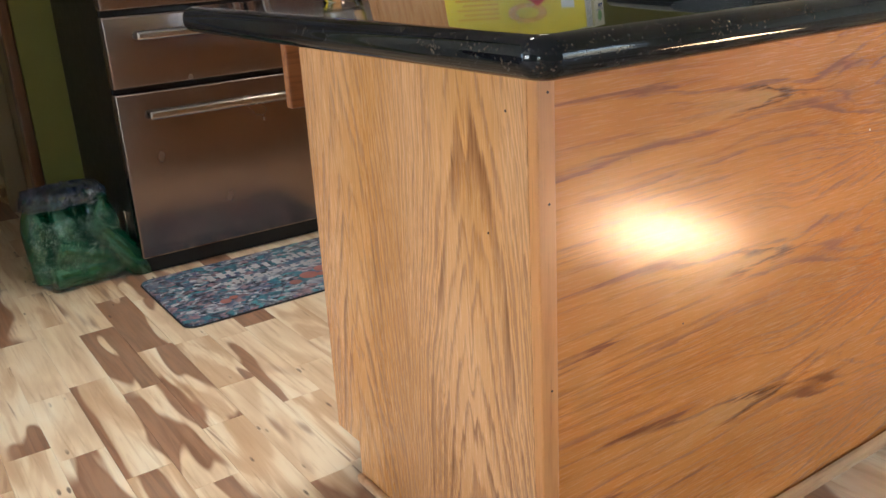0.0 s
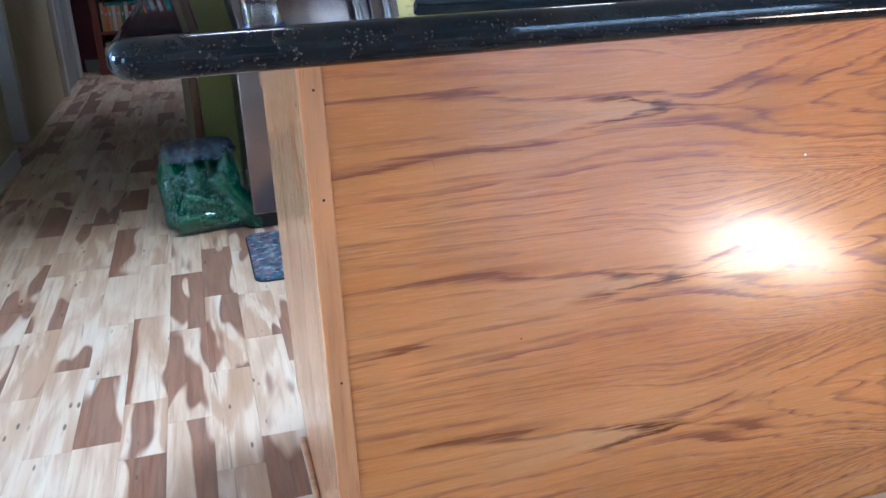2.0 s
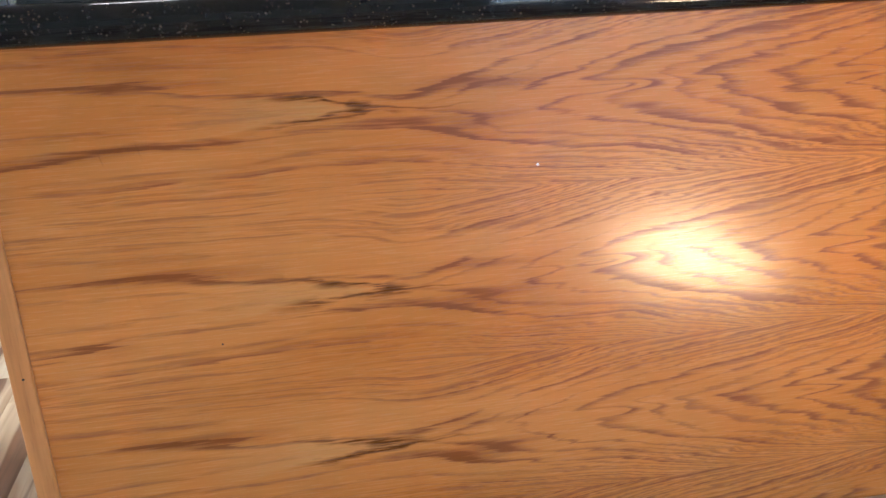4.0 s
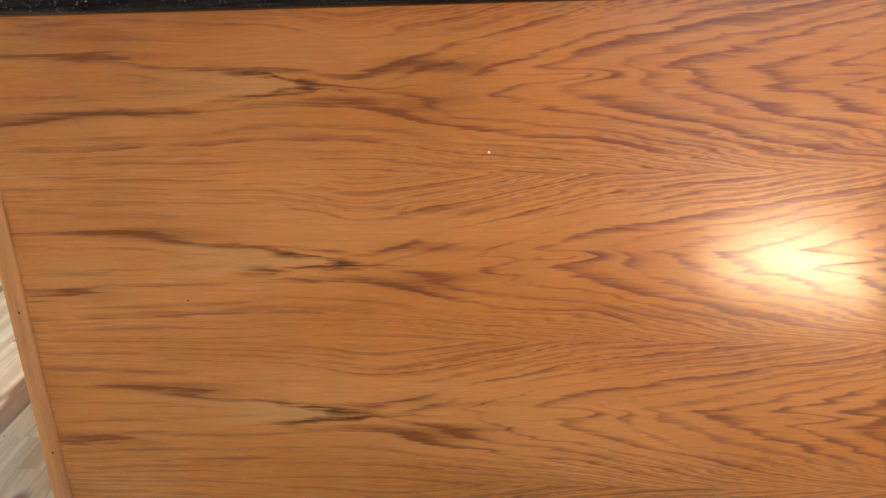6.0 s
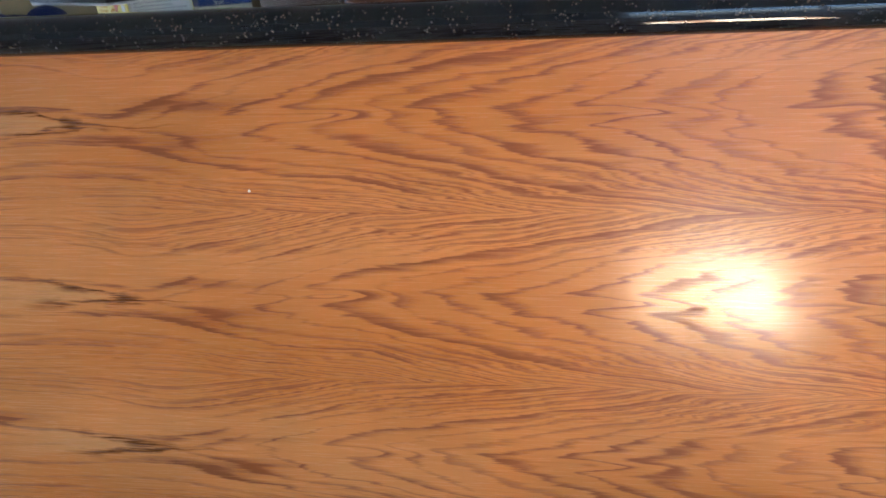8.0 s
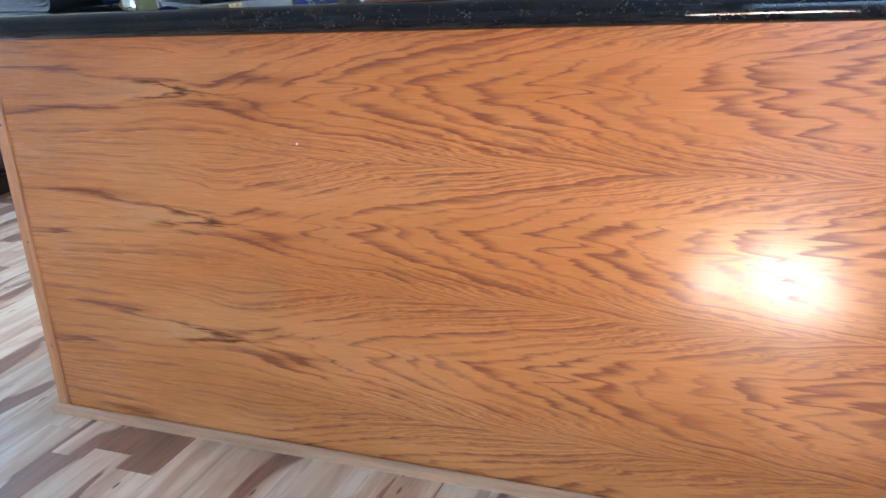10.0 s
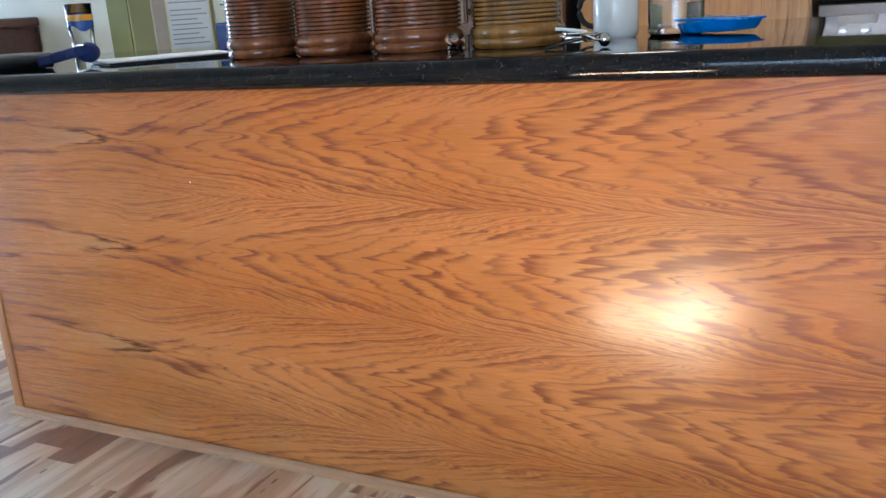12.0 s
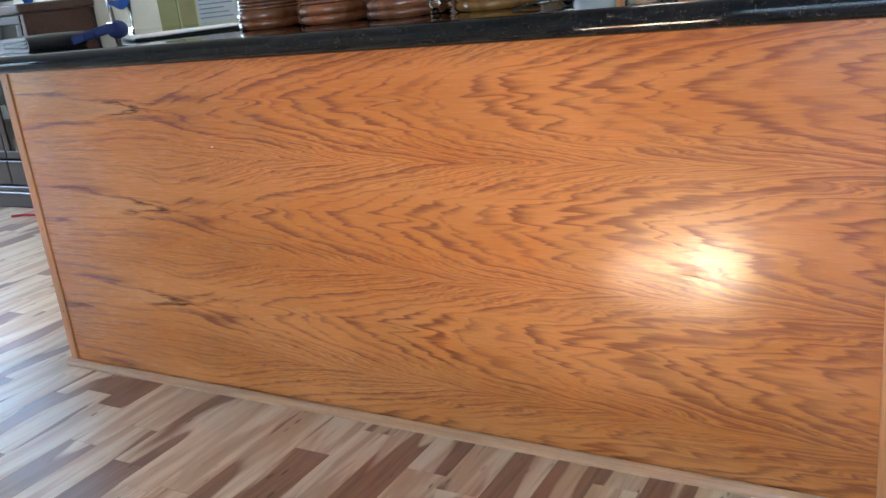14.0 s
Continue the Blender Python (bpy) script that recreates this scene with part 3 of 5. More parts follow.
wall_with_hole("wall_west_near", "Y", -5.0, 0.15, -4.05, -1.6, CORNER, MAT_PALE, "pale painted side wall with a glazed door")
window("door_5", "Y", -5.0, CORNER, 0, "white-framed glazed side door")
wall("wall_end", (-4.85, 6.9, 0), (4.05, 7.05, 2.45), MAT_PURPLE, "plum painted wall at the end of the hall")
PATIO = (-4.0, -3.1, 0.05, 2.05)
wall_with_hole("wall_dining", "X", 1.84, 0.12, -4.85, -1.134, PATIO, MAT_PALE, "pale painted wall behind the sideboard")
window("door_1", "X", 1.84, PATIO, 0, "glazed white patio door")
# wall between dining corner and hall: olive end, cream long face
tagged(part("wall_hall_end", box((-1.134, 1.65, 0), (-1.012, 1.665, 2.45)), MAT_OLIVE), "olive painted end of the wall", "wall", kind="structure")
tagged(part("wall_hall_left", box((-1.134, 1.667, 0), (-1.01, 3.5, 2.45), 0.002, 1), MAT_CREAM), "cream painted hall wall", "wall", kind="structure")
tagged(part("trim_hall_corner", box((-1.008, 1.652, 0.09), (-1.001, 1.79, 2.45), 0.002, 1), MAT_GREEN), "light green painted strip at the wall corner", "trim", kind="structure")
tagged(part("trim_hall_white", box((-1.008, 1.792, 0.09), (-0.996, 2.0, 2.1), 0.003), MAT_WHITE), "white painted board on the hall wall", "trim", kind="structure")
tagged(part("baseboard", box((-0.998, 6.884, 0), (-0.865, 6.898, 0.10), 0.004), MAT_DOORGREY), "pale grey baseboard under the plum wall", "baseboard", kind="structure")
tagged(part("baseboard", box((-1.008, 1.667, 0), (-0.994, 3.5, 0.09), 0.004), MAT_WHITE), "white painted baseboard", "baseboard", kind="structure")
# far part of the hall
wall("wall_hall_far", (-1.20, 4.1, 0), (-1.03, 6.9, 2.45), MAT_CREAM, "cream painted hall wall further back")
wall("wall_alcove", (-2.2, 3.5, 0), (-2.08, 4.1, 2.45), MAT_CREAM, "cream painted back of a side opening")
wall("wall_alcove_far", (-2.08, 4.1, 0), (-1.20, 4.22, 2.45), MAT_CREAM, "cream painted side of an opening")
wall("wall_alcove_near", (-2.08, 3.38, 0), (-1.134, 3.5, 2.45), MAT_CREAM, "cream painted side of an opening, near")


def hall_door(name, m, w, label, coat=None):
    coat = coat or MAT_WHITE
    th = thing(name, label, "door", kind="structure")
    part("leaf", box((0, 0, 0.012), (w, 0.035, 2.03), 0.003), coat, th)
    for i, (z0, z1) in enumerate(((0.2, 0.9), (1.05, 1.85))):
        for x0 in (0.1, w / 2 + 0.04):
            part("panel", box((x0, -0.006, z0), (x0 + w / 2 - 0.14, 0.001, z1), 0.005), coat, th)
    part("knob", lathe([(0, 0), (0.012, 0), (0.010, 0.03), (0.026, 0.045), (0.024, 0.06), (0, 0.066)], 20, pose(w - 0.07, -0.001, 0.95, 90)), MAT_CHROME, th)
    th.matrix_world = m
    return th


hall_door("door_2", pose(-1.86, 4.05, 0, 0, 0, 0), 0.82, "white panelled hall door standing closed")
hall_door("door_3", pose(-1.015, 5.74, 0, 0, 0, 90), 0.76, "pale grey panelled door along the hall", MAT_DOORGREY)
for y in (5.61, 6.52):
    tagged(part("trim", box((-1.03, y, 0), (-0.998, y + 0.11, 2.12), 0.004), MAT_WHITE), "white painted door casing", "trim", kind="structure")

# kitchen back wall and the hall's other side
wall("wall_kitchen", (-0.115, 2.74, 0), (4.05, 2.86, 2.45), MAT_OLIVE, "olive green painted kitchen wall")
wall("wall_hall_right", (-0.115, 2.862, 0), (0.0, 6.9, 2.45), MAT_TAN, "tan painted hall wall")
tagged(part("trim_corner", box((-0.155, 2.735, 0), (-0.117, 2.80, 2.45), 0.006), MAT_CASING), "brown stained wooden corner trim", "trim", kind="structure")
tagged(part("trim_casing", box((-0.19, 3.2, 0), (-0.117, 3.30, 2.1), 0.006), MAT_TAN), "tan painted door casing", "trim", kind="structure")


# ---- the island ----
LEN, TOPZ = 2.178, 0.874
island = thing("kitchen_island", "honey oak kitchen island with veneered back and slightly open drawer", "kitchen island")
part("carcass", box((0.02, 0.02, 0.10), (LEN - 0.02, 0.615, TOPZ), 0.002, 1), MAT_CAB, island)
part("back_panel", box((0.028, 0.0, 0.0), (LEN - 0.028, 0.018, TOPZ), 0.001, 1), MAT_PANEL, island, "oak veneer back panel in four matched sheets with arched grain")
for x0, x1 in ((-0.001, 0.0285), (LEN - 0.0285, LEN + 0.001)):
    part("corner_stile", box((x0, -0.005, 0.0), (x1, 0.014, TOPZ), 0.0025, 3), MAT_STILE, island, "smooth reddish oak corner strip")
# the end panels have a notch over the toe space
for x0, x1 in ((0.0, 0.018), (LEN - 0.018, LEN)):
    bm = bmesh.new()
    outline = [(0.0145, 0.0), (0.545, 0.0), (0.545, 0.085), (0.628, 0.085), (0.628, TOPZ), (0.0145, TOPZ)]
    lo = [bm.verts.new((x0, y, z)) for y, z in outline]
    hi = [bm.verts.new((x1, y, z)) for y, z in outline]
    bm.faces.new(lo), bm.faces.new(hi[::-1])
    for i in range(6):
        j = (i + 1) % 6
        bm.faces.new((lo[i], lo[j], hi[j], hi[i]))
    part("end_panel", bm, MAT_END, island, "oak veneer end panel with upright grain")
part("speck", lathe([(0, 0), (0.0022, 0), (0.0018, 0.0005), (0, 0.0006)], 9, pose(0.724, 0.0002, 0.657, 90)), MAT_CARDPALE, island, "small white paint speck")
part("speck", lathe([(0, 0), (0.0016, 0), (0.0014, 0.0006), (0, 0.0008)], 9, pose(0.278, 0.0002, 0.438, 90)), MAT_NAIL, island, "tiny dark spot")
part("toe_board", box((0.02, 0.53, 0.0), (LEN - 0.02, 0.543, 0.10)), MAT_KICK, island)
bm = bmesh.new()
prof = [(0.0, 0.0), (-0.014, 0.0), (-0.014, 0.006), (-0.011, 0.013), (-0.005, 0.018), (0.0, 0.020)]
a = [bm.verts.new((-0.014, y, z)) for y, z in prof]
b = [bm.verts.new((LEN + 0.014, y, z)) for y, z in prof]
bm.faces.new(a), bm.faces.new(b[::-1])
for i in range(len(prof)):
    j = (i + 1) % len(prof)
    bm.faces.new((a[i], a[j], b[j], b[i]))
bmesh.ops.translate(bm, verts=bm.verts, vec=(0, -0.0052, 0))
part("base_strip", bm, MAT_TRIM, island, "pale oak quarter-round strip along the floor")
part("base_strip", box((-0.013, 0.0, 0.0), (-0.0005, 0.545, 0.018), 0.005, 3), MAT_TRIM, island)
for z in (0.817, 0.679, 0.42, 0.17):
    part("nail", lathe([(0, 0), (0.0019, 0), (0.0017, 0.0006), (0, 0.0008)], 10, pose(0.0165, -0.0052, z, 90)), MAT_NAIL, island)
# small marks on the end panel
for y, z in ((0.10, 0.62), (0.055, 0.79)):
    part("nail", lathe([(0, 0), (0.0019, 0), (0.0017, 0.0006), (0, 0.0008)], 10, pose(-0.0002, y, z, 0, -90)), MAT_NAIL, island)
W = (LEN - 0.06) / 4
for i in range(4):
    x0 = 0.03 + i * W
    out = 0.075 if i == 0 else 0.0
    left_edge = 0.002 if i == 0 else x0 + 0.003
    d = part("drawer", box((left_edge, 0.617 + out, 0.715), (x0 + W - 0.003, 0.637 + out, 0.862), 0.004), MAT_RED, island, "reddish wooden drawer front")
    part("knob", lathe([(0, 0), (0.007, 0), (0.006, 0.012), (0.015, 0.018), (0.016, 0.024), (0.010, 0.030), (0, 0.031)], 20, pose(x0 + (0.02 if i == 0 else W / 2), 0.636 + out, 0.765, -90)), MAT_CERAMIC, d)
    if out:
        part("drawer_side", box((x0 + 0.02, 0.60, 0.73), (x0 + 0.032, 0.618 + out, 0.84)), MAT_CAB, d)
    dr = part("door", box((x0 + 0.003, 0.617, 0.115), (x0 + W - 0.003, 0.637, 0.705), 0.004), MAT_CAB, island)
    part("knob", lathe([(0, 0), (0.007, 0), (0.006, 0.012), (0.015, 0.018), (0.016, 0.024), (0.010, 0.030), (0, 0.031)], 20, pose(x0 + 0.05, 0.636, 0.64, -90)), MAT_CERAMIC, dr)

top = smooth(part("countertop", slab(-0.192, LEN + 0.19, -0.238, 0.665, TOPZ, 0.914, 0.03, 0.020, 14, 10), MAT_GRANITE), 25)
tagged(top, "polished black granite countertop with brown flecks and a bullnose edge", "countertop")
CT = 0.914

# ---- things on the countertop ----


def canister(x, y, r, h, mat, label):
    """A ribbed stoneware canister with a lid and a knob."""
    th = thing("canister", label, "canister", "ribbed canisters in a row")
    prof = [(0, 0.0), (r * 0.90, 0.0), (r * 0.96, 0.003), (r, 0.010), (r * 0.985, 0.016), (r * 0.955, 0.018), (r * 0.985, 0.021),
            (r * 1.0, 0.028), (r * 0.985, 0.034), (r * 0.94, 0.037)]
    z = 0.040
    while z < h - 0.012:
        for k in range(5):
            prof.append((r * (0.920 + 0.028 * math.sin(math.pi * k / 4.0)), z + 0.0072 * k / 4.0))
        z += 0.0076
    prof += [(r * 0.93, h - 0.006), (r * 0.97, h), (r * 0.93, h + 0.003), (r * 0.85, h + 0.003), (r * 0.84, h - 0.01), (0, h - 0.01)]
    smooth(part("body", lathe(prof, 56), mat, th), 50)
    lid = smooth(part("lid", lathe([(0, h - 0.004), (r * 0.83, h - 0.004), (r * 0.84, h + 0.004), (r * 0.95, h + 0.006), (r * 0.96, h + 0.014),
                                    (r * 0.80, h + 0.024), (r * 0.4, h + 0.033), (0.018, h + 0.035), (0.014, h + 0.044), (0.022, h + 0.054), (0.018, h + 0.064), (0, h + 0.067)], 48), mat, th), 50)
    th.matrix_world = pose(x, y, CT)
    return th


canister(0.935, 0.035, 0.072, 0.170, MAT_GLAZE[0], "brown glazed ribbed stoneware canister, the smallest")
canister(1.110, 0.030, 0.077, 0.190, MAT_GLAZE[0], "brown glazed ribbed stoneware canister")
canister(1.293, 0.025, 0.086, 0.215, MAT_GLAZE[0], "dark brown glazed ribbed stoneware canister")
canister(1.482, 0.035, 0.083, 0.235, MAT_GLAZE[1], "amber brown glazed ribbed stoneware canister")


def drinking_glass(x, y):
    th = thing("drinking_glass", "tall clear drinking glass printed with a blue and amber band", "drinking glass")
    R0, R1, H = 0.031, 0.037, 0.145
    smooth(part("tumbler", lathe([(0, 0.0), (R0 - 0.002, 0.0), (R0, 0.003), (R1, H), (R1 - 0.001, H + 0.001), (R1 - 0.0022, H), (R0 - 0.002, 0.016), (0, 0.014)], 40), MAT_CLEAR, th), 50)
    bm = bmesh.new()
    n = 40
    for i in range(n):
        a0, a1 = 2 * math.pi * i / n, 2 * math.pi * (i + 1) / n
        lo = [0.078 + 0.009 * math.sin(3 * q) for q in (a0, a1)]
        rr = 0.0363
        bm.faces.new([bm.verts.new((rr * math.cos(q) * f, rr * math.sin(q) * f, z)) for q, z, f in ((a0, lo[0], 0.975), (a1, lo[1], 0.975), (a1, 0.098, 1.0), (a0, 0.098, 1.0))])
    part("print_band", bm, MAT_PRINTBLUE, th, "wavy blue printed band")
    bm = lathe([(0.0364, 0.099), (0.0367, 0.116)], 40)
    part("print_band", bm, MAT_PRINTAMBER, th, "amber printed band")
    th.matrix_world = pose(x, y, CT)


drinking_glass(-0.005, 0.445)


def cereal_box():
    th = thing("cereal_box", "yellow cardboard cereal box with a white printed side panel", "cereal box")
    w, d, h = 0.245, 0.112, 0.33
    part("carton", box((0, 0, 0), (w, d, h), 0.0015, 1), MAT_YELLOW, th)
    part("side_print", box((-0.0008, 0.006, 0.012), (0.0002, d - 0.006, h - 0.02)), MAT_PAPER, th, "white nutrition panel")
    part("side_border", box((-0.0005, 0.0015, 0.002), (0.0003, d - 0.0015, h - 0.004)), MAT_CARDPALE, th)
    for k in range(14):
        z = 0.022 + k * 0.012 + (0.02 if k > 7 else 0)
        part("print_line", box((-0.0014, 0.010, z), (-0.0004, d - 0.012 - 0.012 * (k % 3), z + 0.0028)), MAT_GREYINK, th)
    part("print_frame", box((-0.0012, 0.008, 0.125), (-0.0003, d - 0.008, 0.128)), MAT_GREYINK, th)
    # front: ring, red triangle and bars
    part("print_ring", lathe([(0.020, -0.0004), (0.034, -0.0004), (0.034, 0.0006), (0.020, 0.0006)], 36, pose(0.10, 0, 0.085, 90)), MAT_PRINTAMBER, th)
    bm = bmesh.new()
    lo = [bm.verts.new(c) for c in ((0.055, -0.0009, 0.03), (0.105, -0.0009, 0.03), (0.08, -0.0009, 0.062))]
    hi = [bm.verts.new((v.co.x, 0.0002, v.co.z)) for v in lo]
    bm.faces.new(lo), bm.faces.new(hi[::-1])
    for i in range(3):
        bm.faces.new((lo[i], lo[(i + 1) % 3], hi[(i + 1) % 3], hi[i]))
    part("print_triangle", bm, MAT_REDINK, th)
    for k in range(5):
        part("print_line", box((0.15, -0.0008, 0.03 + k * 0.016), (0.225 - 0.012 * (k % 2), 0.0002, 0.036 + k * 0.016)), MAT_PRINTAMBER, th)
    part("print_badge", box((0.018, -0.0008, 0.04), (0.040, 0.0002, 0.075), 0.0), MAT_PAPER, th)
    # front face looks towards the hall side of the room
    ang = math.degrees(math.atan2(0.748, -0.663))
    th.matrix_world = pose(0.405, 0.350, CT) @ pose(0, 0, 0, 0, 0, ang) @ Matrix.Diagonal((1, -1, 1, 1))
    return th


cereal_box()


def milk_carton(x, y, rz):
    th = thing("milk_carton", "blue and cream milk carton with a gable top", "milk carton")
    w, h = 0.095, 0.195
    part("lower_wrap", box((-w / 2, -w / 2, 0), (w / 2, w / 2, 0.068), 0.0012, 1), MAT_CARTONBLUE, th, "dark blue lower band")
    part("upper_wrap", box((-w / 2, -w / 2, 0.069), (w / 2, w / 2, h), 0.0012, 1), MAT_CARTONCREAM, th, "cream upper band")
    bm = bmesh.new()
    q = [(-w / 2, -w / 2, h), (w / 2, -w / 2, h), (w / 2, w / 2, h), (-w / 2, w / 2, h), (-w / 2, 0, h + 0.05), (w / 2, 0, h + 0.05)]
    v = [bm.verts.new(c) for c in q]
    for f in ((0, 1, 5, 4), (2, 3, 4, 5), (0, 4, 3), (1, 2, 5), (0, 3, 2, 1)):
        bm.faces.new([v[i] for i in f])
    add_box(bm, (-w / 2, -0.002, h + 0.049), (w / 2, 0.002, h + 0.065))
    part("gable", bm, MAT_CARTONCREAM, th)
    text_part("print_word", "MILK", 0.021, pose(0.012, -w / 2 - 0.0006, 0.096, 90), MAT_CARTONBLUE, th)
    text_part("print_word", "2%", 0.016, pose(-0.012, -w / 2 - 0.0006, 0.057, 90), MAT_PAPER, th)
    part("print_line", box((-0.03, -w / 2 - 0.0006, 0.112), (0.036, -w / 2 + 0.0004, 0.116)), MAT_CARTONBLUE, th)
    part("print_disc", lathe([(0, 0), (0.020, 0), (0.020, 0.0008), (0, 0.0008)], 28, pose(0.0, -w / 2 + 0.0002, 0.137, 90)), MAT_CARTONGREEN, th)
    for i, (dx, dz, mt) in enumerate(((-0.014, 0.012, MAT_CHALK), (0.010, 0.012, MAT_CARDPALE), (-0.016, 0.033, MAT_PAPER), (0.012, 0.034, MAT_PAPER))):
        part("print_blot", lathe([(0, 0), (0.008, 0), (0.008, 0.0007), (0, 0.0007)], 16, pose(dx, -w / 2 + 0.0002, dz, 90)), mt, th)
    th.matrix_world = pose(x, y, CT, 0, 0, rz)


milk_carton(0.508, 0.492, 36)

# folded black case with a looped flap
case = thing("folded_case", "folded black leather case lying on the countertop", "case")
bm = bmesh.new()
prof = []
for k in range(13):
    a = -90 + 180 * k / 12
    prof.append((0.115 + 0.017 * math.cos(radians(a)), 0.0175 + 0.0170 * math.sin(radians(a))))
prof = [(-0.125, 0.003)] + [(-0.11, 0.0006)] + prof + [(0.0, 0.0350), (-0.10, 0.0315), (-0.125, 0.022), (-0.130, 0.012)]
rings = []
for i in range(9):
    yy = -0.07 + 0.14 * i / 8
    sag = 0.93 + 0.07 * math.cos((i - 4) / 4 * 1.2)
    rings.append([bm.verts.new((px, yy + 0.004 * math.sin(px * 30), pz * sag)) for px, pz in prof])
for a, b in zip(rings, rings[1:]):
    for k in range(len(prof)):
        j = (k + 1) % len(prof)
        bm.faces.new((a[k], a[j], b[j], b[k]))
bm.faces.new(rings[0]), bm.faces.new(rings[-1][::-1])
smooth(part("cover", bm, MAT_LEATHER, case), 45)
for k in range(3):
    z = 0.009 + 0.0085 * k
    part("fold", tube([(-0.02, -0.0725, z), (0.06, -0.0735, z), (0.11, -0.0725, z + 0.001), (0.122, -0.071, z + 0.004)], 0.0028, 8), MAT_LEATHER, case, "black folded layer edge")
case.matrix_world = pose(0.265, -0.06, CT, 0, 0, -14)

strap = thing("wrist_strap", "navy blue padded cloth strap with a small buckle", "strap")
bm = bmesh.new()
pts = [(-0.055, 0, 0.012), (-0.03, 0.004, 0.018), (0.0, 0, 0.024), (0.03, -0.004, 0.030), (0.048, -0.004, 0.034)]
for i in range(4):
    p, q = Vector(pts[i]), Vector(pts[i + 1])
    add_box(bm, (-0.0165, -0.024, -0.011), (0.0165, 0.024, 0.011), 0.006, 3, Matrix.Translation((p + q) / 2) @ Euler((0, -math.atan2(q.z - p.z, q.x - p.x), 0)).to_matrix().to_4x4())
smooth(part("pad", bm, MAT_NAVY, strap), 50)
bm = lathe([(0, -0.022), (0.016, -0.020), (0.024, -0.010), (0.026, 0.0), (0.024, 0.010), (0.016, 0.020), (0, 0.022)], 20, pose(0.048, -0.002, 0.026, 90) @ Matrix.Diagonal((1, 0.85, 1.1, 1)))
smooth(part("knob_end", bm, MAT_NAVY, strap), 70)
part("buckle", box((0.030, -0.030, 0.040), (0.046, -0.020, 0.046), 0.002), MAT_CHROME, strap, "small silver buckle")
strap.matrix_world = pose(0.435, -0.015, CT + 0.001, 0, 0, 38)

tablet = thing("paper_pad", "thin white paper pad lying flat on the countertop", "paper pad")
part("paper_block", box((-0.14, -0.10, 0.001), (0.14, 0.10, 0.0045), 0.001, 1), MAT_PAPER, tablet)
part("backing", box((-0.141, -0.101, -0.002), (0.141, 0.101, 0.0008), 0.0005, 1), MAT_RUBBER, tablet, "dark backing board")
tablet.matrix_world = pose(0.585, 0.125, CT + 0.0026, 0, 0, 58)

# keys on a ring with a tag
keys = thing("key_bunch", "bunch of steel keys on a ring with a dark tag", "keys")
smooth(part("ring", tube([(0.016 * math.cos(radians(a)), 0.016 * math.sin(radians(a)), 0.016 + 0.004 * math.sin(radians(2 * a))) for a in range(0, 361, 20)], 0.0016, 8), MAT_CHROME, keys), 60)
for i, (rz, tilt) in enumerate(((200, 8), (175, 16), (150, 5), (225, 12))):
    bm = lathe([(0, 0), (0.011, 0), (0.0115, 0.001), (0.011, 0.002), (0, 0.002)], 18)
    add_box(bm, (0.008, -0.0038, 0), (0.048, 0.0038, 0.002), 0.0004, 1)
    for k in range(4):
        add_box(bm, (0.022 + k * 0.006, 0.0030, 0), (0.025 + k * 0.006, 0.0055, 0.002))
    k = part("key", bm, MAT_CHROME, keys)
    k.matrix_local = pose(-0.004, 0.0, 0.010 + 0.004 * i, 0, -tilt + 10, rz)
tag = part("tag", box((0, -0.014, 0), (0.062, 0.014, 0.003), 0.0012), MAT_RUBBER, keys, "dark plastic fob")
tag.matrix_local = pose(-0.012, -0.006, 0.014, 0, 12, 188)
part("fob_strip", tube([(-0.01, 0.008, 0.024), (-0.035, 0.010, 0.028), (-0.06, 0.012, 0.031)], 0.0028, 8), MAT_CERAMIC, keys, "white strap end")
smooth(part("ball", lathe([(0, -0.011), (0.006, -0.009), (0.011, 0), (0.006, 0.009), (0, 0.011)], 16, pose(0.018, -0.002, 0.012)), MAT_CHROME, keys), 80)
keys.matrix_world = pose(1.655, -0.095, CT, 0, 0, 8)

stopper = thing("glass_stopper", "small clear glass stopper beside the canisters", "stopper")
smooth(part("knob", lathe([(0, 0.0), (0.010, 0.0), (0.012, 0.004), (0.008, 0.009), (0.006, 0.013), (0.011, 0.018), (0.012, 0.023), (0.007, 0.029), (0, 0.030)], 24), MAT_CLEAR, stopper), 60)
stopper.matrix_world = pose(1.392, -0.045, CT)

cup = thing("white_mug", "glossy white ceramic mug with a dark handle", "mug")
smooth(part("body", lathe([(0, 0.0), (0.034, 0.0), (0.037, 0.003), (0.040, 0.012), (0.0405, 0.098), (0.039, 0.100), (0.0375, 0.098), (0.037, 0.012), (0, 0.008)], 44), MAT_CERAMIC, cup), 50)
smooth(part("handle", tube([(-0.039 - 0.026 * math.sin(radians(a)), 0, 0.052 + 0.030 * math.cos(radians(a))) for a in range(0, 181, 20)], 0.0052, 10), MAT_RUBBER, cup), 60)
cup.matrix_world = pose(1.622, 0.165, CT, 0, 0, 10)

jar = thing("glass_jar", "clear glass jar half full of water", "jar")
smooth(part("glass", lathe([(0, 0.0), (0.044, 0.0), (0.048, 0.004), (0.049, 0.012), (0.047, 0.018), (0.049, 0.024), (0.049, 0.105), (0.040, 0.122), (0.040, 0.140), (0.0375, 0.140), (0.0375, 0.121), (0.046, 0.104), (0.0455, 0.012), (0, 0.009)], 44), MAT_CLEAR, jar), 50)
smooth(part("water", lathe([(0, 0.0098), (0.0450, 0.0128), (0.0452, 0.055), (0, 0.055)], 40), MAT_WATER, jar), 50)
jar.matrix_world = pose(1.722, 0.20, CT)

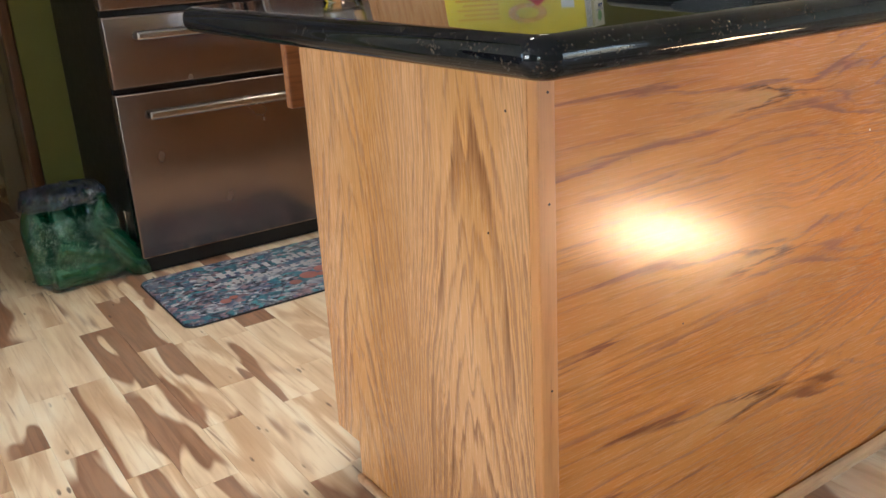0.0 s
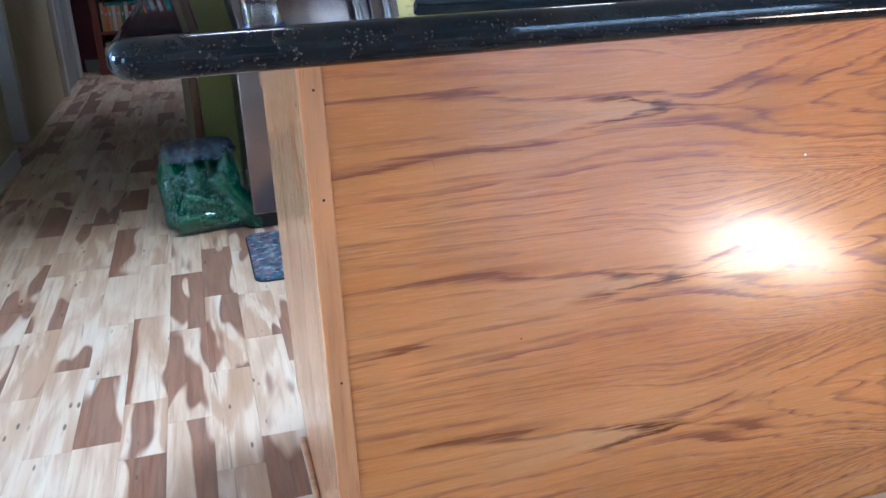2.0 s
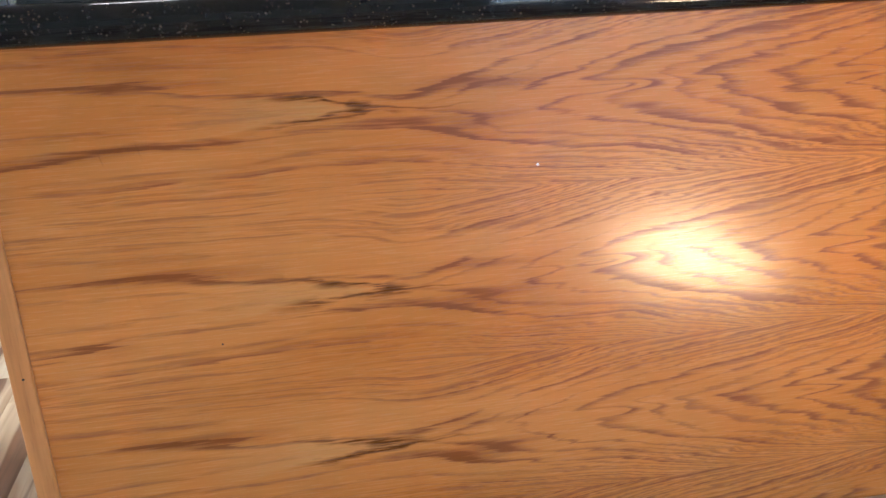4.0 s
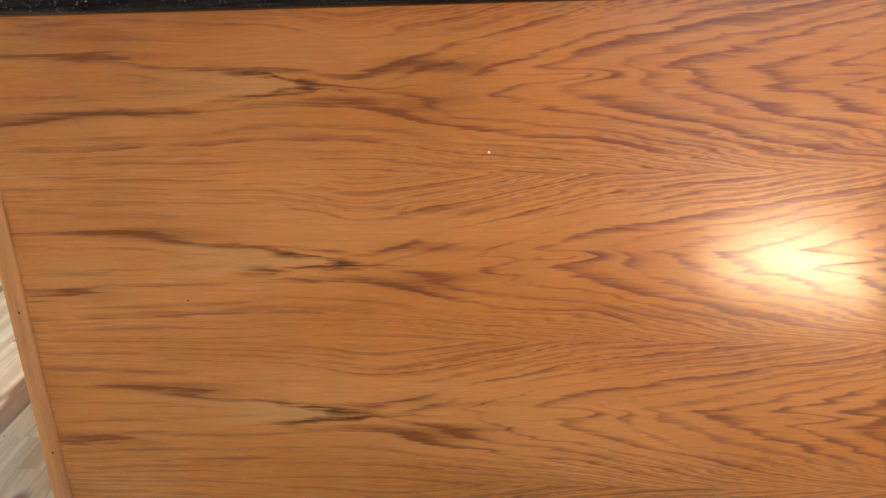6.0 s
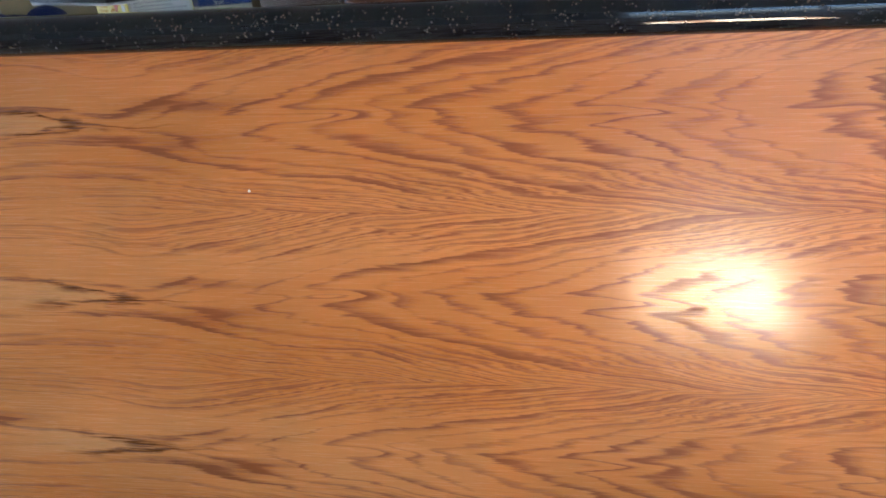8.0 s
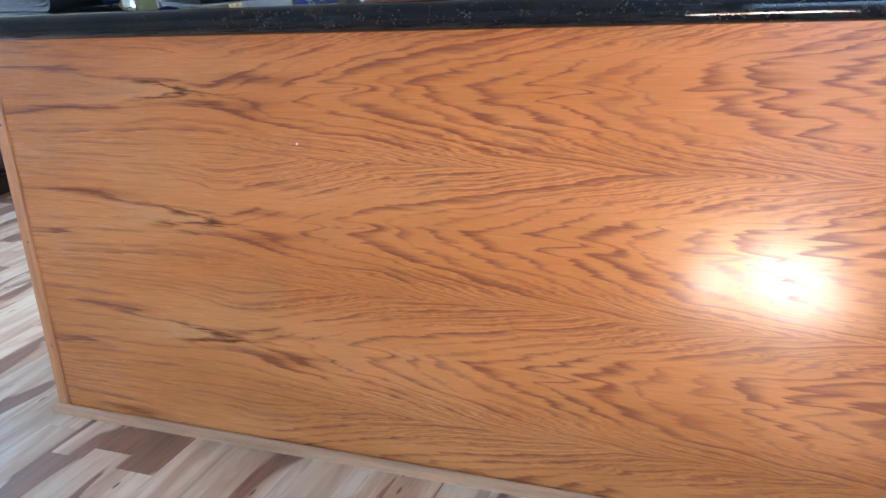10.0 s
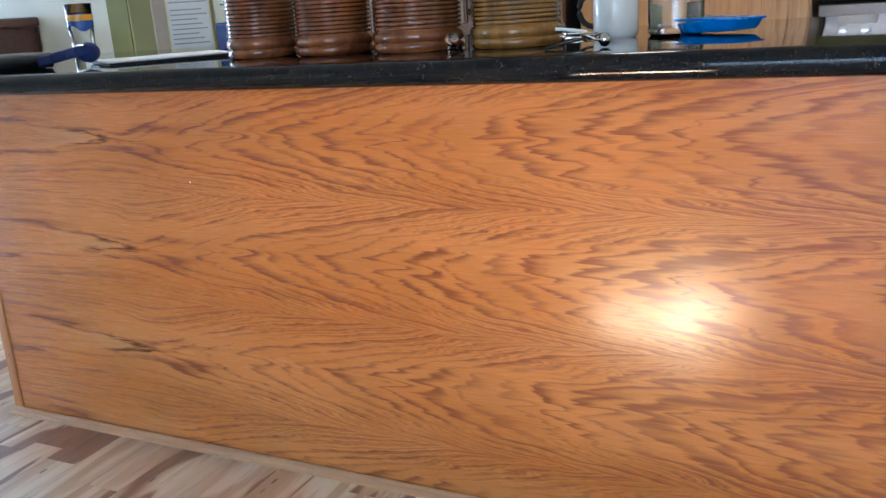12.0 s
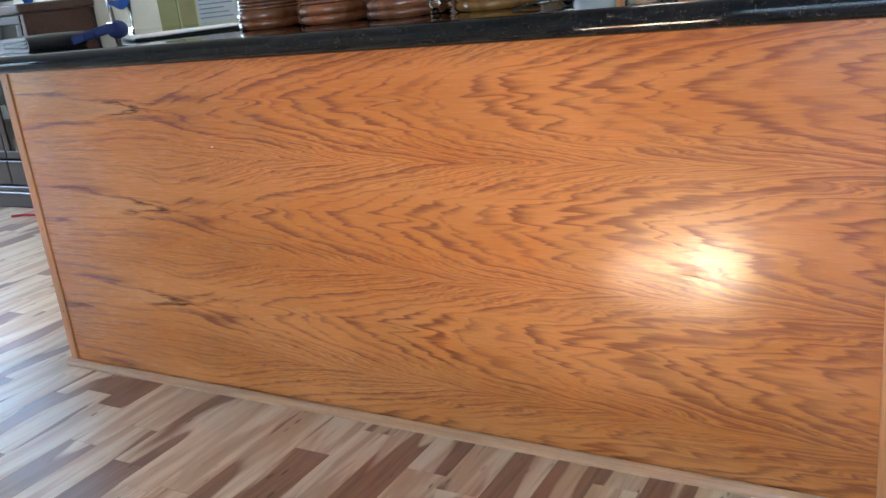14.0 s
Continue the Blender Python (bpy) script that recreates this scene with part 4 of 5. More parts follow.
lid = thing("plastic_lid", "bright blue plastic lid lying on the countertop", "lid")
bm = slab(-0.088, 0.088, -0.055, 0.055, 0.004, 0.024, 0.02, 0.004, 4, 6)
for v in bm.verts:
    f = 0.80 + 0.2 * v.co.z / 0.024
    v.co.x *= f
    v.co.y *= f
    v.co.z += 0.004 * v.co.x / 0.088
smooth(part("tray", bm, MAT_BLUELID, lid), 40)
part("rim", slab(-0.092, 0.092, -0.058, 0.058, 0.0245, 0.029, 0.022, 0.002, 4, 6), MAT_BLUELID, lid)
lid.matrix_world = pose(1.80, 0.175, CT - 0.0005, 0, 1.2, -28) @ Matrix.Diagonal((0.76, 0.8, 0.95, 1))

# ---- the fridge ----
FX0, FX1, FY = 0.012, 0.922, 2.0
fridge = thing("refrigerator", "stainless steel french door refrigerator with two drawers and black sides", "refrigerator")
part("body", box((FX0 + 0.006, FY + 0.052, 0.03), (FX1 - 0.006, 2.70, 1.755), 0.006), MAT_BLACK, fridge, "black enamelled cabinet sides")
part("kick_grille", box((FX0 + 0.02, FY + 0.045, 0.0), (FX1 - 0.02, FY + 0.06, 0.055), 0.002), MAT_RUBBER, fridge, "black plinth")


def fridge_front(nm, x0, x1, z0, z1, horizontal, hz=None):
    d = smooth(part(nm, box((x0, FY, z0), (x1, FY + 0.05, z1), 0.007, 3), MAT_STEEL, fridge, "brushed stainless front"), 50)
    if horizontal:
        a, b = x0 + 0.085, x1 - 0.085
        smooth(part("handle", box((a, FY - 0.052, hz - 0.014), (b, FY - 0.028, hz + 0.014), 0.008, 3), MAT_STEEL_BAR, d, "long steel bar handle"), 50)
        for x in (a + 0.02, b - 0.045):
            part("bracket", box((x, FY - 0.030, hz - 0.010), (x + 0.025, FY + 0.001, hz + 0.010), 0.003), MAT_STEEL_BAR, d)
    else:
        smooth(part("handle", box((hz - 0.013, FY - 0.055, z0 + 0.06), (hz + 0.013, FY - 0.028, z1 - 0.06), 0.008, 3), MAT_STEEL_BAR, d), 50)
        for z in (z0 + 0.09, z1 - 0.11):
            part("bracket", box((hz - 0.009, FY - 0.030, z), (hz + 0.009, FY + 0.001, z + 0.025), 0.003), MAT_STEEL_BAR, d)


fridge_front("freezer_drawer", FX0, FX1, 0.062, 0.597, True, 0.528)
fridge_front("upper_drawer", FX0, FX1, 0.612, 0.830, True, 0.770)
fridge_front("door", FX0, (FX0 + FX1) / 2 - 0.003, 0.846, 1.76, False, (FX0 + FX1) / 2 - 0.05)
fridge_front("door", (FX0 + FX1) / 2 + 0.003, FX1, 0.846, 1.76, False, (FX0 + FX1) / 2 + 0.05)
handle_stub = part("side_clip", box((FX0 - 0.004, FY + 0.13, 0.10), (FX0 + 0.008, FY + 0.145, 0.20), 0.003), MAT_CHROME, fridge, "slim white clip on the side")

# tall oak cabinet beside the fridge
pantry = thing("pantry_cabinet", "tall honey oak pantry cabinet beside the refrigerator", "cabinet")
part("body", box((0.945, 2.16, 0.0), (1.825, 2.738, 2.1), 0.003), MAT_CAB, pantry)
for x0, x1 in ((0.955, 1.382), (1.388, 1.815)):
    for z0, z1 in ((0.11, 0.70), (0.71, 1.55), (1.56, 2.08)):
        d = part("door", box((x0, 2.138, z0), (x1, 2.158, z1), 0.004), MAT_CAB, pantry)
        part("inset", box((x0 + 0.07, 2.134, z0 + 0.07), (x1 - 0.07, 2.1385, z1 - 0.07), 0.003), MAT_CAB, d)
        part("knob", lathe([(0, 0), (0.007, 0), (0.006, 0.012), (0.015, 0.018), (0.012, 0.028), (0, 0.029)], 18, pose(x1 - 0.04 if x0 < 1.2 else x0 + 0.04, 2.139, (z0 + z1) / 2, 90)), MAT_CERAMIC, d)

# ---- the range ----
RX0, RX1, RY = 1.842, 2.602, 2.205
stove = thing("kitchen_range", "stainless steel range with a black glass oven door and bottom drawer", "range")
part("body", box((RX0 + 0.004, RY + 0.045, 0.02), (RX1 - 0.004, 2.72, 0.90), 0.004), MAT_BLACK, stove)
part("storage_drawer", box((RX0, RY, 0.046), (RX1, RY + 0.04, 0.309), 0.006, 3), MAT_STEEL, stove, "brushed steel storage drawer")
door = part("oven_door", box((RX0, RY, 0.327), (RX1, RY + 0.042, 0.795), 0.005, 3), MAT_STEEL, stove)
part("oven_glass", box((RX0 + 0.004, RY - 0.006, 0.425), (RX1 - 0.004, RY - 0.0005, 0.740), 0.003), MAT_BLACKGLASS, door, "black glass front")
smooth(part("handle", tube([(RX0 + 0.05, RY - 0.045, 0.765), (RX1 - 0.05, RY - 0.045, 0.765)], 0.012, 14), MAT_STEEL_BAR, door), 60)
for x in (RX0 + 0.07, RX1 - 0.09):
    part("bracket", box((x, RY - 0.045, 0.757), (x + 0.02, RY + 0.001, 0.773), 0.003), MAT_STEEL_BAR, door)
smooth(part("badge", lathe([(0, 0), (0.026, 0), (0.027, 0.003), (0.022, 0.005), (0, 0.006)], 28, pose(2.34, RY - 0.0055, 0.515, 90)), MAT_CHROME, door, "round silver badge"), 40)
part("control_strip", box((RX0, RY - 0.004, 0.800), (RX1, RY + 0.05, 0.895), 0.006), MAT_STEEL, stove)
part("cooktop", box((RX0, RY - 0.004, 0.898), (RX1, 2.66, 0.918), 0.006), MAT_BLACKGLASS, stove, "black glass cooktop")
part("backguard", box((RX0, 2.655, 0.919), (RX1, 2.715, 1.16), 0.01, 3), MAT_STEEL, stove, "stainless back panel")
part("display", box((RX0 + 0.27, 2.650, 1.03), (RX1 - 0.27, 2.6555, 1.12), 0.002), MAT_BLACKGLASS, stove)
for x in (1.925, 2.010, 2.435, 2.520):
    smooth(part("knob", lathe([(0, 0), (0.026, 0), (0.026, 0.006), (0.021, 0.010), (0.019, 0.030), (0.016, 0.034), (0, 0.034)], 26, pose(x, 2.6555, 1.075, 90)), MAT_CHROME, stove), 40)

kettle = thing("kettle", "round clear glass kettle standing on the cooktop", "kettle")
smooth(part("bowl", lathe([(0, 0.0), (0.065, 0.0), (0.082, 0.012), (0.095, 0.045), (0.092, 0.085), (0.070, 0.120), (0.050, 0.135), (0.048, 0.133), (0.068, 0.117), (0.089, 0.084), (0.092, 0.045), (0.079, 0.014), (0, 0.004)], 44), MAT_CLEAR, kettle), 60)
smooth(part("lid", lathe([(0, 0.160), (0.010, 0.158), (0.012, 0.148), (0.020, 0.144), (0.052, 0.137), (0.052, 0.134), (0, 0.134)], 36), MAT_CHROME, kettle), 50)
smooth(part("handle", tube([(0.085 + 0.04 * math.sin(radians(a)), 0, 0.085 + 0.045 * math.cos(radians(a))) for a in range(0, 181, 20)], 0.007, 10), MAT_RUBBER, kettle), 60)
kettle.matrix_world = pose(2.20, 2.36, 0.919, 0, 0, 25)

tray = thing("white_tray", "white enamel tray on the cooktop edge", "tray")
part("dish", slab(-0.07, 0.07, -0.05, 0.05, 0.0, 0.016, 0.02, 0.004, 4, 6), MAT_CERAMIC, tray)
tray.matrix_world = pose(1.98, 2.30, 0.919)

base = thing("base_cabinet", "honey oak base cabinet with a black worktop", "cabinet")
part("body", box((2.62, 2.23, 0.0), (4.04, 2.738, 0.872), 0.003), MAT_CAB, base)
for i in range(3):
    x0 = 2.63 + i * 0.47
    d = part("door", box((x0, 2.208, 0.11), (x0 + 0.46, 2.228, 0.70), 0.004), MAT_CAB, base)
    part("knob", lathe([(0, 0), (0.007, 0), (0.006, 0.012), (0.015, 0.018), (0.012, 0.028), (0, 0.029)], 18, pose(x0 + 0.42, 2.209, 0.64, 90)), MAT_CERAMIC, d)
    d = part("drawer", box((x0, 2.208, 0.71), (x0 + 0.46, 2.228, 0.86), 0.004), MAT_CAB, base)
    part("knob", lathe([(0, 0), (0.007, 0), (0.006, 0.012), (0.015, 0.018), (0.012, 0.028), (0, 0.029)], 18, pose(x0 + 0.23, 2.209, 0.785, 90)), MAT_CERAMIC, d)
tagged(smooth(part("worktop", slab(2.612, 4.045, 2.19, 2.738, 0.874, 0.914, 0.01, 0.018, 8, 4), MAT_GRANITE), 25), "polished black granite worktop along the wall", "worktop")

# ---- trim rings for the added, unseen downlights ----
for lx, ly, power, cone, tone in ADDED_DOWNLIGHTS:
    lamp = thing("added_downlight", "round white recessed downlight, unseen, added to brighten the room", "downlight", "ceiling downlights")
    smooth(part("trim_ring", lathe([(0.075, 2.449), (0.105, 2.449), (0.108, 2.445), (0.100, 2.440), (0.078, 2.438), (0.075, 2.441)], 36, pose(lx, ly, 0)), MAT_WHITE, lamp), 40)

# ---- mats ----
mat1 = thing("kitchen_mat", "colourful printed kitchen mat in teal, blue and red", "mat")
part("pad", slab(-0.026, 0.74, 1.492, 1.955, 0.0008, 0.010, 0.035, 0.004, 4, 8), MAT_MAT, mat1)
part("border", slab(-0.030, 0.744, 1.488, 1.959, 0.0004, 0.0055, 0.038, 0.003, 4, 8), MAT_RUBBER, mat1, "dark bound edge")
rng = random.Random(5)
for r_, (y0, hgt) in enumerate(((1.79, 0.060), (1.71, 0.055))):
    x = 0.12 + 0.06 * r_
    while x < 0.60:
        w_ = rng.uniform(0.006, 0.022)
        cut = rng.uniform(0.0, 0.02)
        part("print_bar", box((x, y0 + cut, 0.0099), (x + w_, y0 + hgt - rng.uniform(0, 0.012), 0.0104)), MAT_LETTER, mat1)
        if rng.random() < 0.5:
            part("print_bar", box((x - 0.004, y0 + hgt * 0.45, 0.0099), (x + w_ + 0.014, y0 + hgt * 0.62, 0.0105)), MAT_LETTER, mat1)
        x += w_ + rng.uniform(0.008, 0.02)
for x, y, r_ in ((0.42, 1.63, 0.030), (0.48, 1.66, 0.026), (0.36, 1.60, 0.020), (0.13, 1.60, 0.018), (0.455, 1.615, 0.016), (0.52, 1.63, 0.018), (0.16, 1.615, 0.014)):
    part("print_blot", lathe([(0, 0.0099), (r_, 0.0099), (r_ * 0.96, 0.0106), (0, 0.0106)], 20, pose(x, y, 0)), MAT_FRUIT, mat1, "red printed fruit")

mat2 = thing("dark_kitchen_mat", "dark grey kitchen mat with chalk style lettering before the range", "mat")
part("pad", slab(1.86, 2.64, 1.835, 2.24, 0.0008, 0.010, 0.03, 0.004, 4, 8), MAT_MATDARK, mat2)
text_part("print_word", "AUGH", 0.085, pose(2.155, 2.105, 0.0105), MAT_CHALK, mat2, 0.0003)
for k in range(2):
    part("print_bar", box((2.06, 2.005 - 0.045 * k, 0.0100), (2.26, 2.022 - 0.045 * k, 0.0106)), MAT_CHALK, mat2)
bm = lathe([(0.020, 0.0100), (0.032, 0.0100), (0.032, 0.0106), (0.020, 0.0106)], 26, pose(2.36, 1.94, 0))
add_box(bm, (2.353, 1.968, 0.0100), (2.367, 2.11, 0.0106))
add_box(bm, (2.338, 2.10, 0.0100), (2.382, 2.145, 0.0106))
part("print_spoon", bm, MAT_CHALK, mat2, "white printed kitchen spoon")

# ---- bottles in shrink wrap ----


def bottle():
    return lathe([(0, 0.004), (0.030, 0.0), (0.044, 0.006), (0.048, 0.020), (0.047, 0.075), (0.0445, 0.085), (0.047, 0.095), (0.0475, 0.175), (0.045, 0.205),
                  (0.036, 0.240), (0.022, 0.268), (0.0135, 0.283), (0.0135, 0.292), (0.0165, 0.293), (0.0165, 0.296), (0.013, 0.297), (0.013, 0.304), (0, 0.304)], 22)


pack = thing("bottle_pack", "pack of empty green plastic bottles in clear and blue wrap", "bottle pack")
# (x, y, z of the base, lean about y, lean about x): a slumped heap, the lower ones lying on their sides
HEAP = [(-0.235, 2.225, 0.003, 4, -3), (-0.135, 2.235, 0.003, -3, -5), (-0.045, 2.22, 0.003, 3, -4), (-0.245, 2.125, 0.003, -4, 6),
        (-0.148, 2.130, 0.003, 8, 5), (-0.060, 2.135, 0.003, 12, 4)]
for x, y, z, ly, lx in HEAP:
    bo = smooth(part("bottle", bottle(), MAT_PET, pack, "green plastic bottle"), 50)
    bo.matrix_local = pose(x, y, z, lx, ly, rng.uniform(0, 360))
for x, y, z, ly, rz in ((-0.255, 2.035, 0.049, 90, 8), (-0.225, 2.055, 0.135, 112, 4), (-0.10, 2.075, 0.215, 146, -20)):
    lying = smooth(part("bottle", bottle(), MAT_PET, pack, "green plastic bottle lying on its side"), 50)
    lying.matrix_local = pose(x, y, z, 0, ly, rz)
part("cap", lathe([(0, 0.0), (0.0155, 0.0), (0.016, 0.002), (0.016, 0.014), (0.014, 0.017), (0, 0.017)], 22, pose(-0.255, 2.035, 0.049, 0, 90, 8) @ pose(0, 0, 0.298)), MAT_TEAL, pack, "teal screw cap")


def crumpled(x0, x1, y0, y1, z0, z1, amp, seed, n=46, nz=26, closed=False):
    """A loose film sleeve with creases."""
    bm = bmesh.new()
    rings = []
    for k in range(nz + 1):
        z = z0 + (z1 - z0) * k / nz
        taper = 1.0 - 0.10 * (k / nz) ** 2
        ring = []
        for i in range(n):
            a = 2 * math.pi * i / n
            c, s_ = math.cos(a), math.sin(a)
            q = max(abs(c), abs(s_)) ** 0.75
            x, y = c / q * (x1 - x0) / 2 * taper, s_ / q * (y1 - y0) / 2 * taper
            f = noise.noise(Vector((c * 2.6 + seed, s_ * 2.6, z * 16))) * amp + noise.noise(Vector((c * 7 + seed, s_ * 7, z * 34))) * amp * 0.6 + noise.noise(Vector((c * 15 + seed, s_ * 15, z * 80))) * amp * 0.35
            ring.append(bm.verts.new(((x0 + x1) / 2 + x * (1 + f), (y0 + y1) / 2 + y * (1 + f), z)))
        rings.append(ring)
    for a, b in zip(rings, rings[1:]):
        for i in range(n):
            bm.faces.new((a[i], a[(i + 1) % n], b[(i + 1) % n], b[i]))
    if closed:
        mid = Vector(((x0 + x1) / 2, (y0 + y1) / 2, 0))
        last = rings[-1]
        for f, dz in ((0.7, 0.012), (0.35, 0.004)):
            nxt = [bm.verts.new(mid + (Vector((v.co.x, v.co.y, 0)) - mid) * f + Vector((0, 0, v.co.z + dz + 0.008 * noise.noise(v.co * 40)))) for v in last]
            for i in range(n):
                bm.faces.new((last[i], last[(i + 1) % n], nxt[(i + 1) % n], nxt[i]))
            last = nxt
        bm.faces.new(last)
    return bm


part("wrap", crumpled(-0.292, 0.0, 2.0, 2.285, 0.006, 0.255, 0.16, 3.0), MAT_WRAP, pack, "creased clear plastic film")
part("wrap_top", crumpled(-0.280, -0.015, 2.105, 2.272, 0.262, 0.314, 0.16, 9.0, 46, 12, True), MAT_BLUEWRAP, pack, "creased blue plastic film")

pack.matrix_world = pose(-0.004, 0.04, 0) @ Matrix.Diagonal((1, 1, 0.93, 1))

# ---- sideboard in the dining corner ----
sideb = thing("sideboard", "dark wooden sideboard with glass doors and a mahogany top", "sideboard")
SX0, SX1, SY0, SY1 = -3.06, -1.81, 1.40, 1.83
part("plinth", box((SX0, SY0 - 0.02, 0.0), (SX1, SY1, 0.09), 0.012, 3), MAT_DARKWOOD, sideb)
part("plinth_moulding", box((SX0, SY0 - 0.012, 0.092), (SX1, SY1, 0.12), 0.010, 3), MAT_DARKWOOD, sideb)
part("back", box((SX0, SY1 - 0.02, 0.12), (SX1, SY1, 1.012)), MAT_DARKWOOD, sideb)
for x in (SX0, SX1 - 0.03):
    part("side", box((x, SY0, 0.122), (x + 0.03, SY1 - 0.022, 1.012), 0.003), MAT_REDWOOD, sideb)
for z in (0.46, 0.83):
    part("shelf", box((SX0 + 0.03, SY0 + 0.03, z), (SX1 - 0.03, SY1 - 0.022, z + 0.02)), MAT_DARKWOOD, sideb)
part("top", box((SX0 - 0.02, SY0 - 0.035, 1.014), (SX1 + 0.02, SY1, 1.06), 0.012, 3), MAT_REDWOOD, sideb, "mahogany top")
for i in range(3):
    x0 = SX0 + 0.03 + i * 0.397
    dw = part("drawer", box((x0, SY0 - 0.008, 0.13), (x0 + 0.39, SY0 + 0.012, 0.262), 0.006, 3), MAT_DARKWOOD, sideb)
    part("knob", lathe([(0, 0), (0.006, 0), (0.012, 0.012), (0.010, 0.02), (0, 0.022)], 16, pose(x0 + 0.195, SY0 - 0.0075, 0.195, 90)), MAT_CHROME, dw)
    dr = part("door", box((x0, SY0, 0.275), (x0 + 0.39, SY0 + 0.012, 0.275 + 0.04), 0.003), MAT_DARKWOOD, sideb)
    part("rail", box((x0, SY0, 0.965), (x0 + 0.39, SY0 + 0.012, 1.008), 0.003), MAT_DARKWOOD, dr)
    for xx in (x0, x0 + 0.35):
        part("stile", box((xx, SY0 - 0.002, 0.317), (xx + 0.04, SY0 + 0.012, 0.963), 0.003), MAT_DARKWOOD, dr)
    part("pane", box((x0 + 0.042, SY0 + 0.004, 0.317), (x0 + 0.348, SY0 + 0.008, 0.963)), MAT_CLEAR, dr)
card = thing("place_card", "small white card standing inside the sideboard", "card")
part("sheet", box((-0.03, -0.001, 0), (0.03, 0.001, 0.075)), MAT_PAPER, card)
card.matrix_world = pose(-2.24, 1.46, 0.482, 8)


def picture_frame(x, y, w, h, rz, z):
    th = thing("picture_frame", "small dark picture frame with a pale print, standing inside the sideboard", "picture frame", "frames in the sideboard")
    bm = bmesh.new()
    for a, b in (((-w / 2, 0, 0), (-w / 2 + 0.02, 0.015, h)), ((w / 2 - 0.02, 0, 0), (w / 2, 0.015, h)), ((-w / 2, 0, 0), (w / 2, 0.0145, 0.02)), ((-w / 2, 0, h - 0.02), (w / 2, 0.0145, h))):
        add_box(bm, a, b, 0.002, 1)
    part("moulding", bm, MAT_DARKWOOD, th)
    part("print", box((-w / 2 + 0.019, 0.006, 0.019), (w / 2 - 0.019, 0.009, h - 0.019)), MAT_CARDPALE, th)
    part("image_block", box((-w / 4, 0.0045, h * 0.3), (w / 5, 0.0065, h * 0.65)), MAT_GREYINK, th)
    part("prop", box((-0.01, 0.012, 0.0), (0.01, 0.055, 0.004)), MAT_DARKWOOD, th)
    th.matrix_world = pose(x, y, z, -8, 0, rz)


picture_frame(-2.29, 1.50, 0.16, 0.125, 15, 0.8505)
picture_frame(-2.49, 1.52, 0.13, 0.125, -10, 0.8505)
bowl = thing("blue_bowl", "dark blue glazed bowl standing on the sideboard", "bowl")
smooth(part("body", lathe([(0, 0), (0.04, 0), (0.045, 0.01), (0.085, 0.06), (0.095, 0.10), (0.090, 0.10), (0.08, 0.062), (0.04, 0.016), (0, 0.013)], 36), MAT_PRINTBLUE, bowl), 50)
bowl.matrix_world = pose(-2.02, 1.60, 1.061) @ Matrix.Diagonal((0.5, 0.5, 0.8, 1))
books_stack = thing("magazine_stack", "loose stack of pale magazines on the sideboard", "magazines")
for k in range(5):
    b_ = part("magazine", box((-0.14, -0.10, 0.012 * k), (0.14, 0.10, 0.012 * k + 0.010), 0.002, 1), (MAT_PAPER, MAT_CARDPALE, MAT_CARTONBLUE)[k % 3], books_stack)
    b_.matrix_local = pose(rng.uniform(-0.01, 0.01), rng.uniform(-0.01, 0.01), 0, 0, 0, rng.uniform(-7, 7))
books_stack.matrix_world = pose(-2.32, 1.52, 1.061)

toy = thing("red_strip", "small red plastic strip lying on the floor", "plastic strip")
smooth(part("bar", tube([(-0.07, 0, 0.008), (0.0, 0.012, 0.010), (0.07, 0.0, 0.008)], 0.007, 10), MAT_PINK, toy), 60)
toy.matrix_world = pose(-1.98, 1.24, 0.0, 0, 0, 20)

# ---- bookcase at the end of the hall ----
case_x0, case_x1, case_y = -0.862, -0.135, 6.60
bookcase = thing("bookcase", "tall reddish wooden bookcase full of books at the hall end", "bookcase")
for x in (case_x0, case_x1 - 0.055):
    part("side", box((x, case_y, 0.0), (x + 0.055, 6.88, 1.95), 0.004), MAT_SHELF, bookcase)
part("back", box((case_x0 + 0.055, 6.86, 0.0), (case_x1 - 0.055, 6.88, 1.95)), MAT_SHELF, bookcase)
LEVELS = [0.055, 0.335, 0.655, 0.965, 1.275, 1.585]
for z in LEVELS + [1.93]:
    part("shelf", box((case_x0 + 0.055, case_y + 0.004, z - 0.022), (case_x1 - 0.055, 6.86, z), 0.002, 1), MAT_SHELF, bookcase)
part("foot_board", box((case_x0 + 0.055, case_y + 0.012, 0.0), (case_x1 - 0.055, case_y + 0.028, 0.034)), MAT_SHELF, bookcase)

BOOK_COLOURS = {"tan": (0.48, 0.33, 0.18), "green": (0.08, 0.20, 0.12), "orange": (0.72, 0.17, 0.04), "blue": (0.06, 0.16, 0.38), "cream": (0.62, 0.56, 0.42),
                "black": (0.02, 0.02, 0.022), "white": (0.70, 0.70, 0.68), "maroon": (0.18, 0.03, 0.03), "teal": (0.04, 0.30, 0.30), "navy": (0.03, 0.035, 0.06)}
BOOK_MATS = {k: paint("book_" + k, c, 0.5, 0.15, 60.0) for k, c in BOOK_COLOURS.items()}


def book(col, w, h, d, m):
    th = thing("book", col + " book with a cloth spine standing on the shelf", "book", "books in the bookcase")
    bm = bmesh.new()
    add_box(bm, (0, 0, 0), (w, d, h), 0.002, 1)
    part("cover", bm, BOOK_MATS[col], th)
    part("pages", box((0.0025, 0.004, h - 0.001), (w - 0.0025, d - 0.004, h + 0.0006)), MAT_CARDPALE, th)
    part("spine_label", box((w * 0.2, -0.0006, h * 0.62), (w * 0.8, 0.0004, h * 0.74)), MAT_CHALK, th)
    th.matrix_world = m


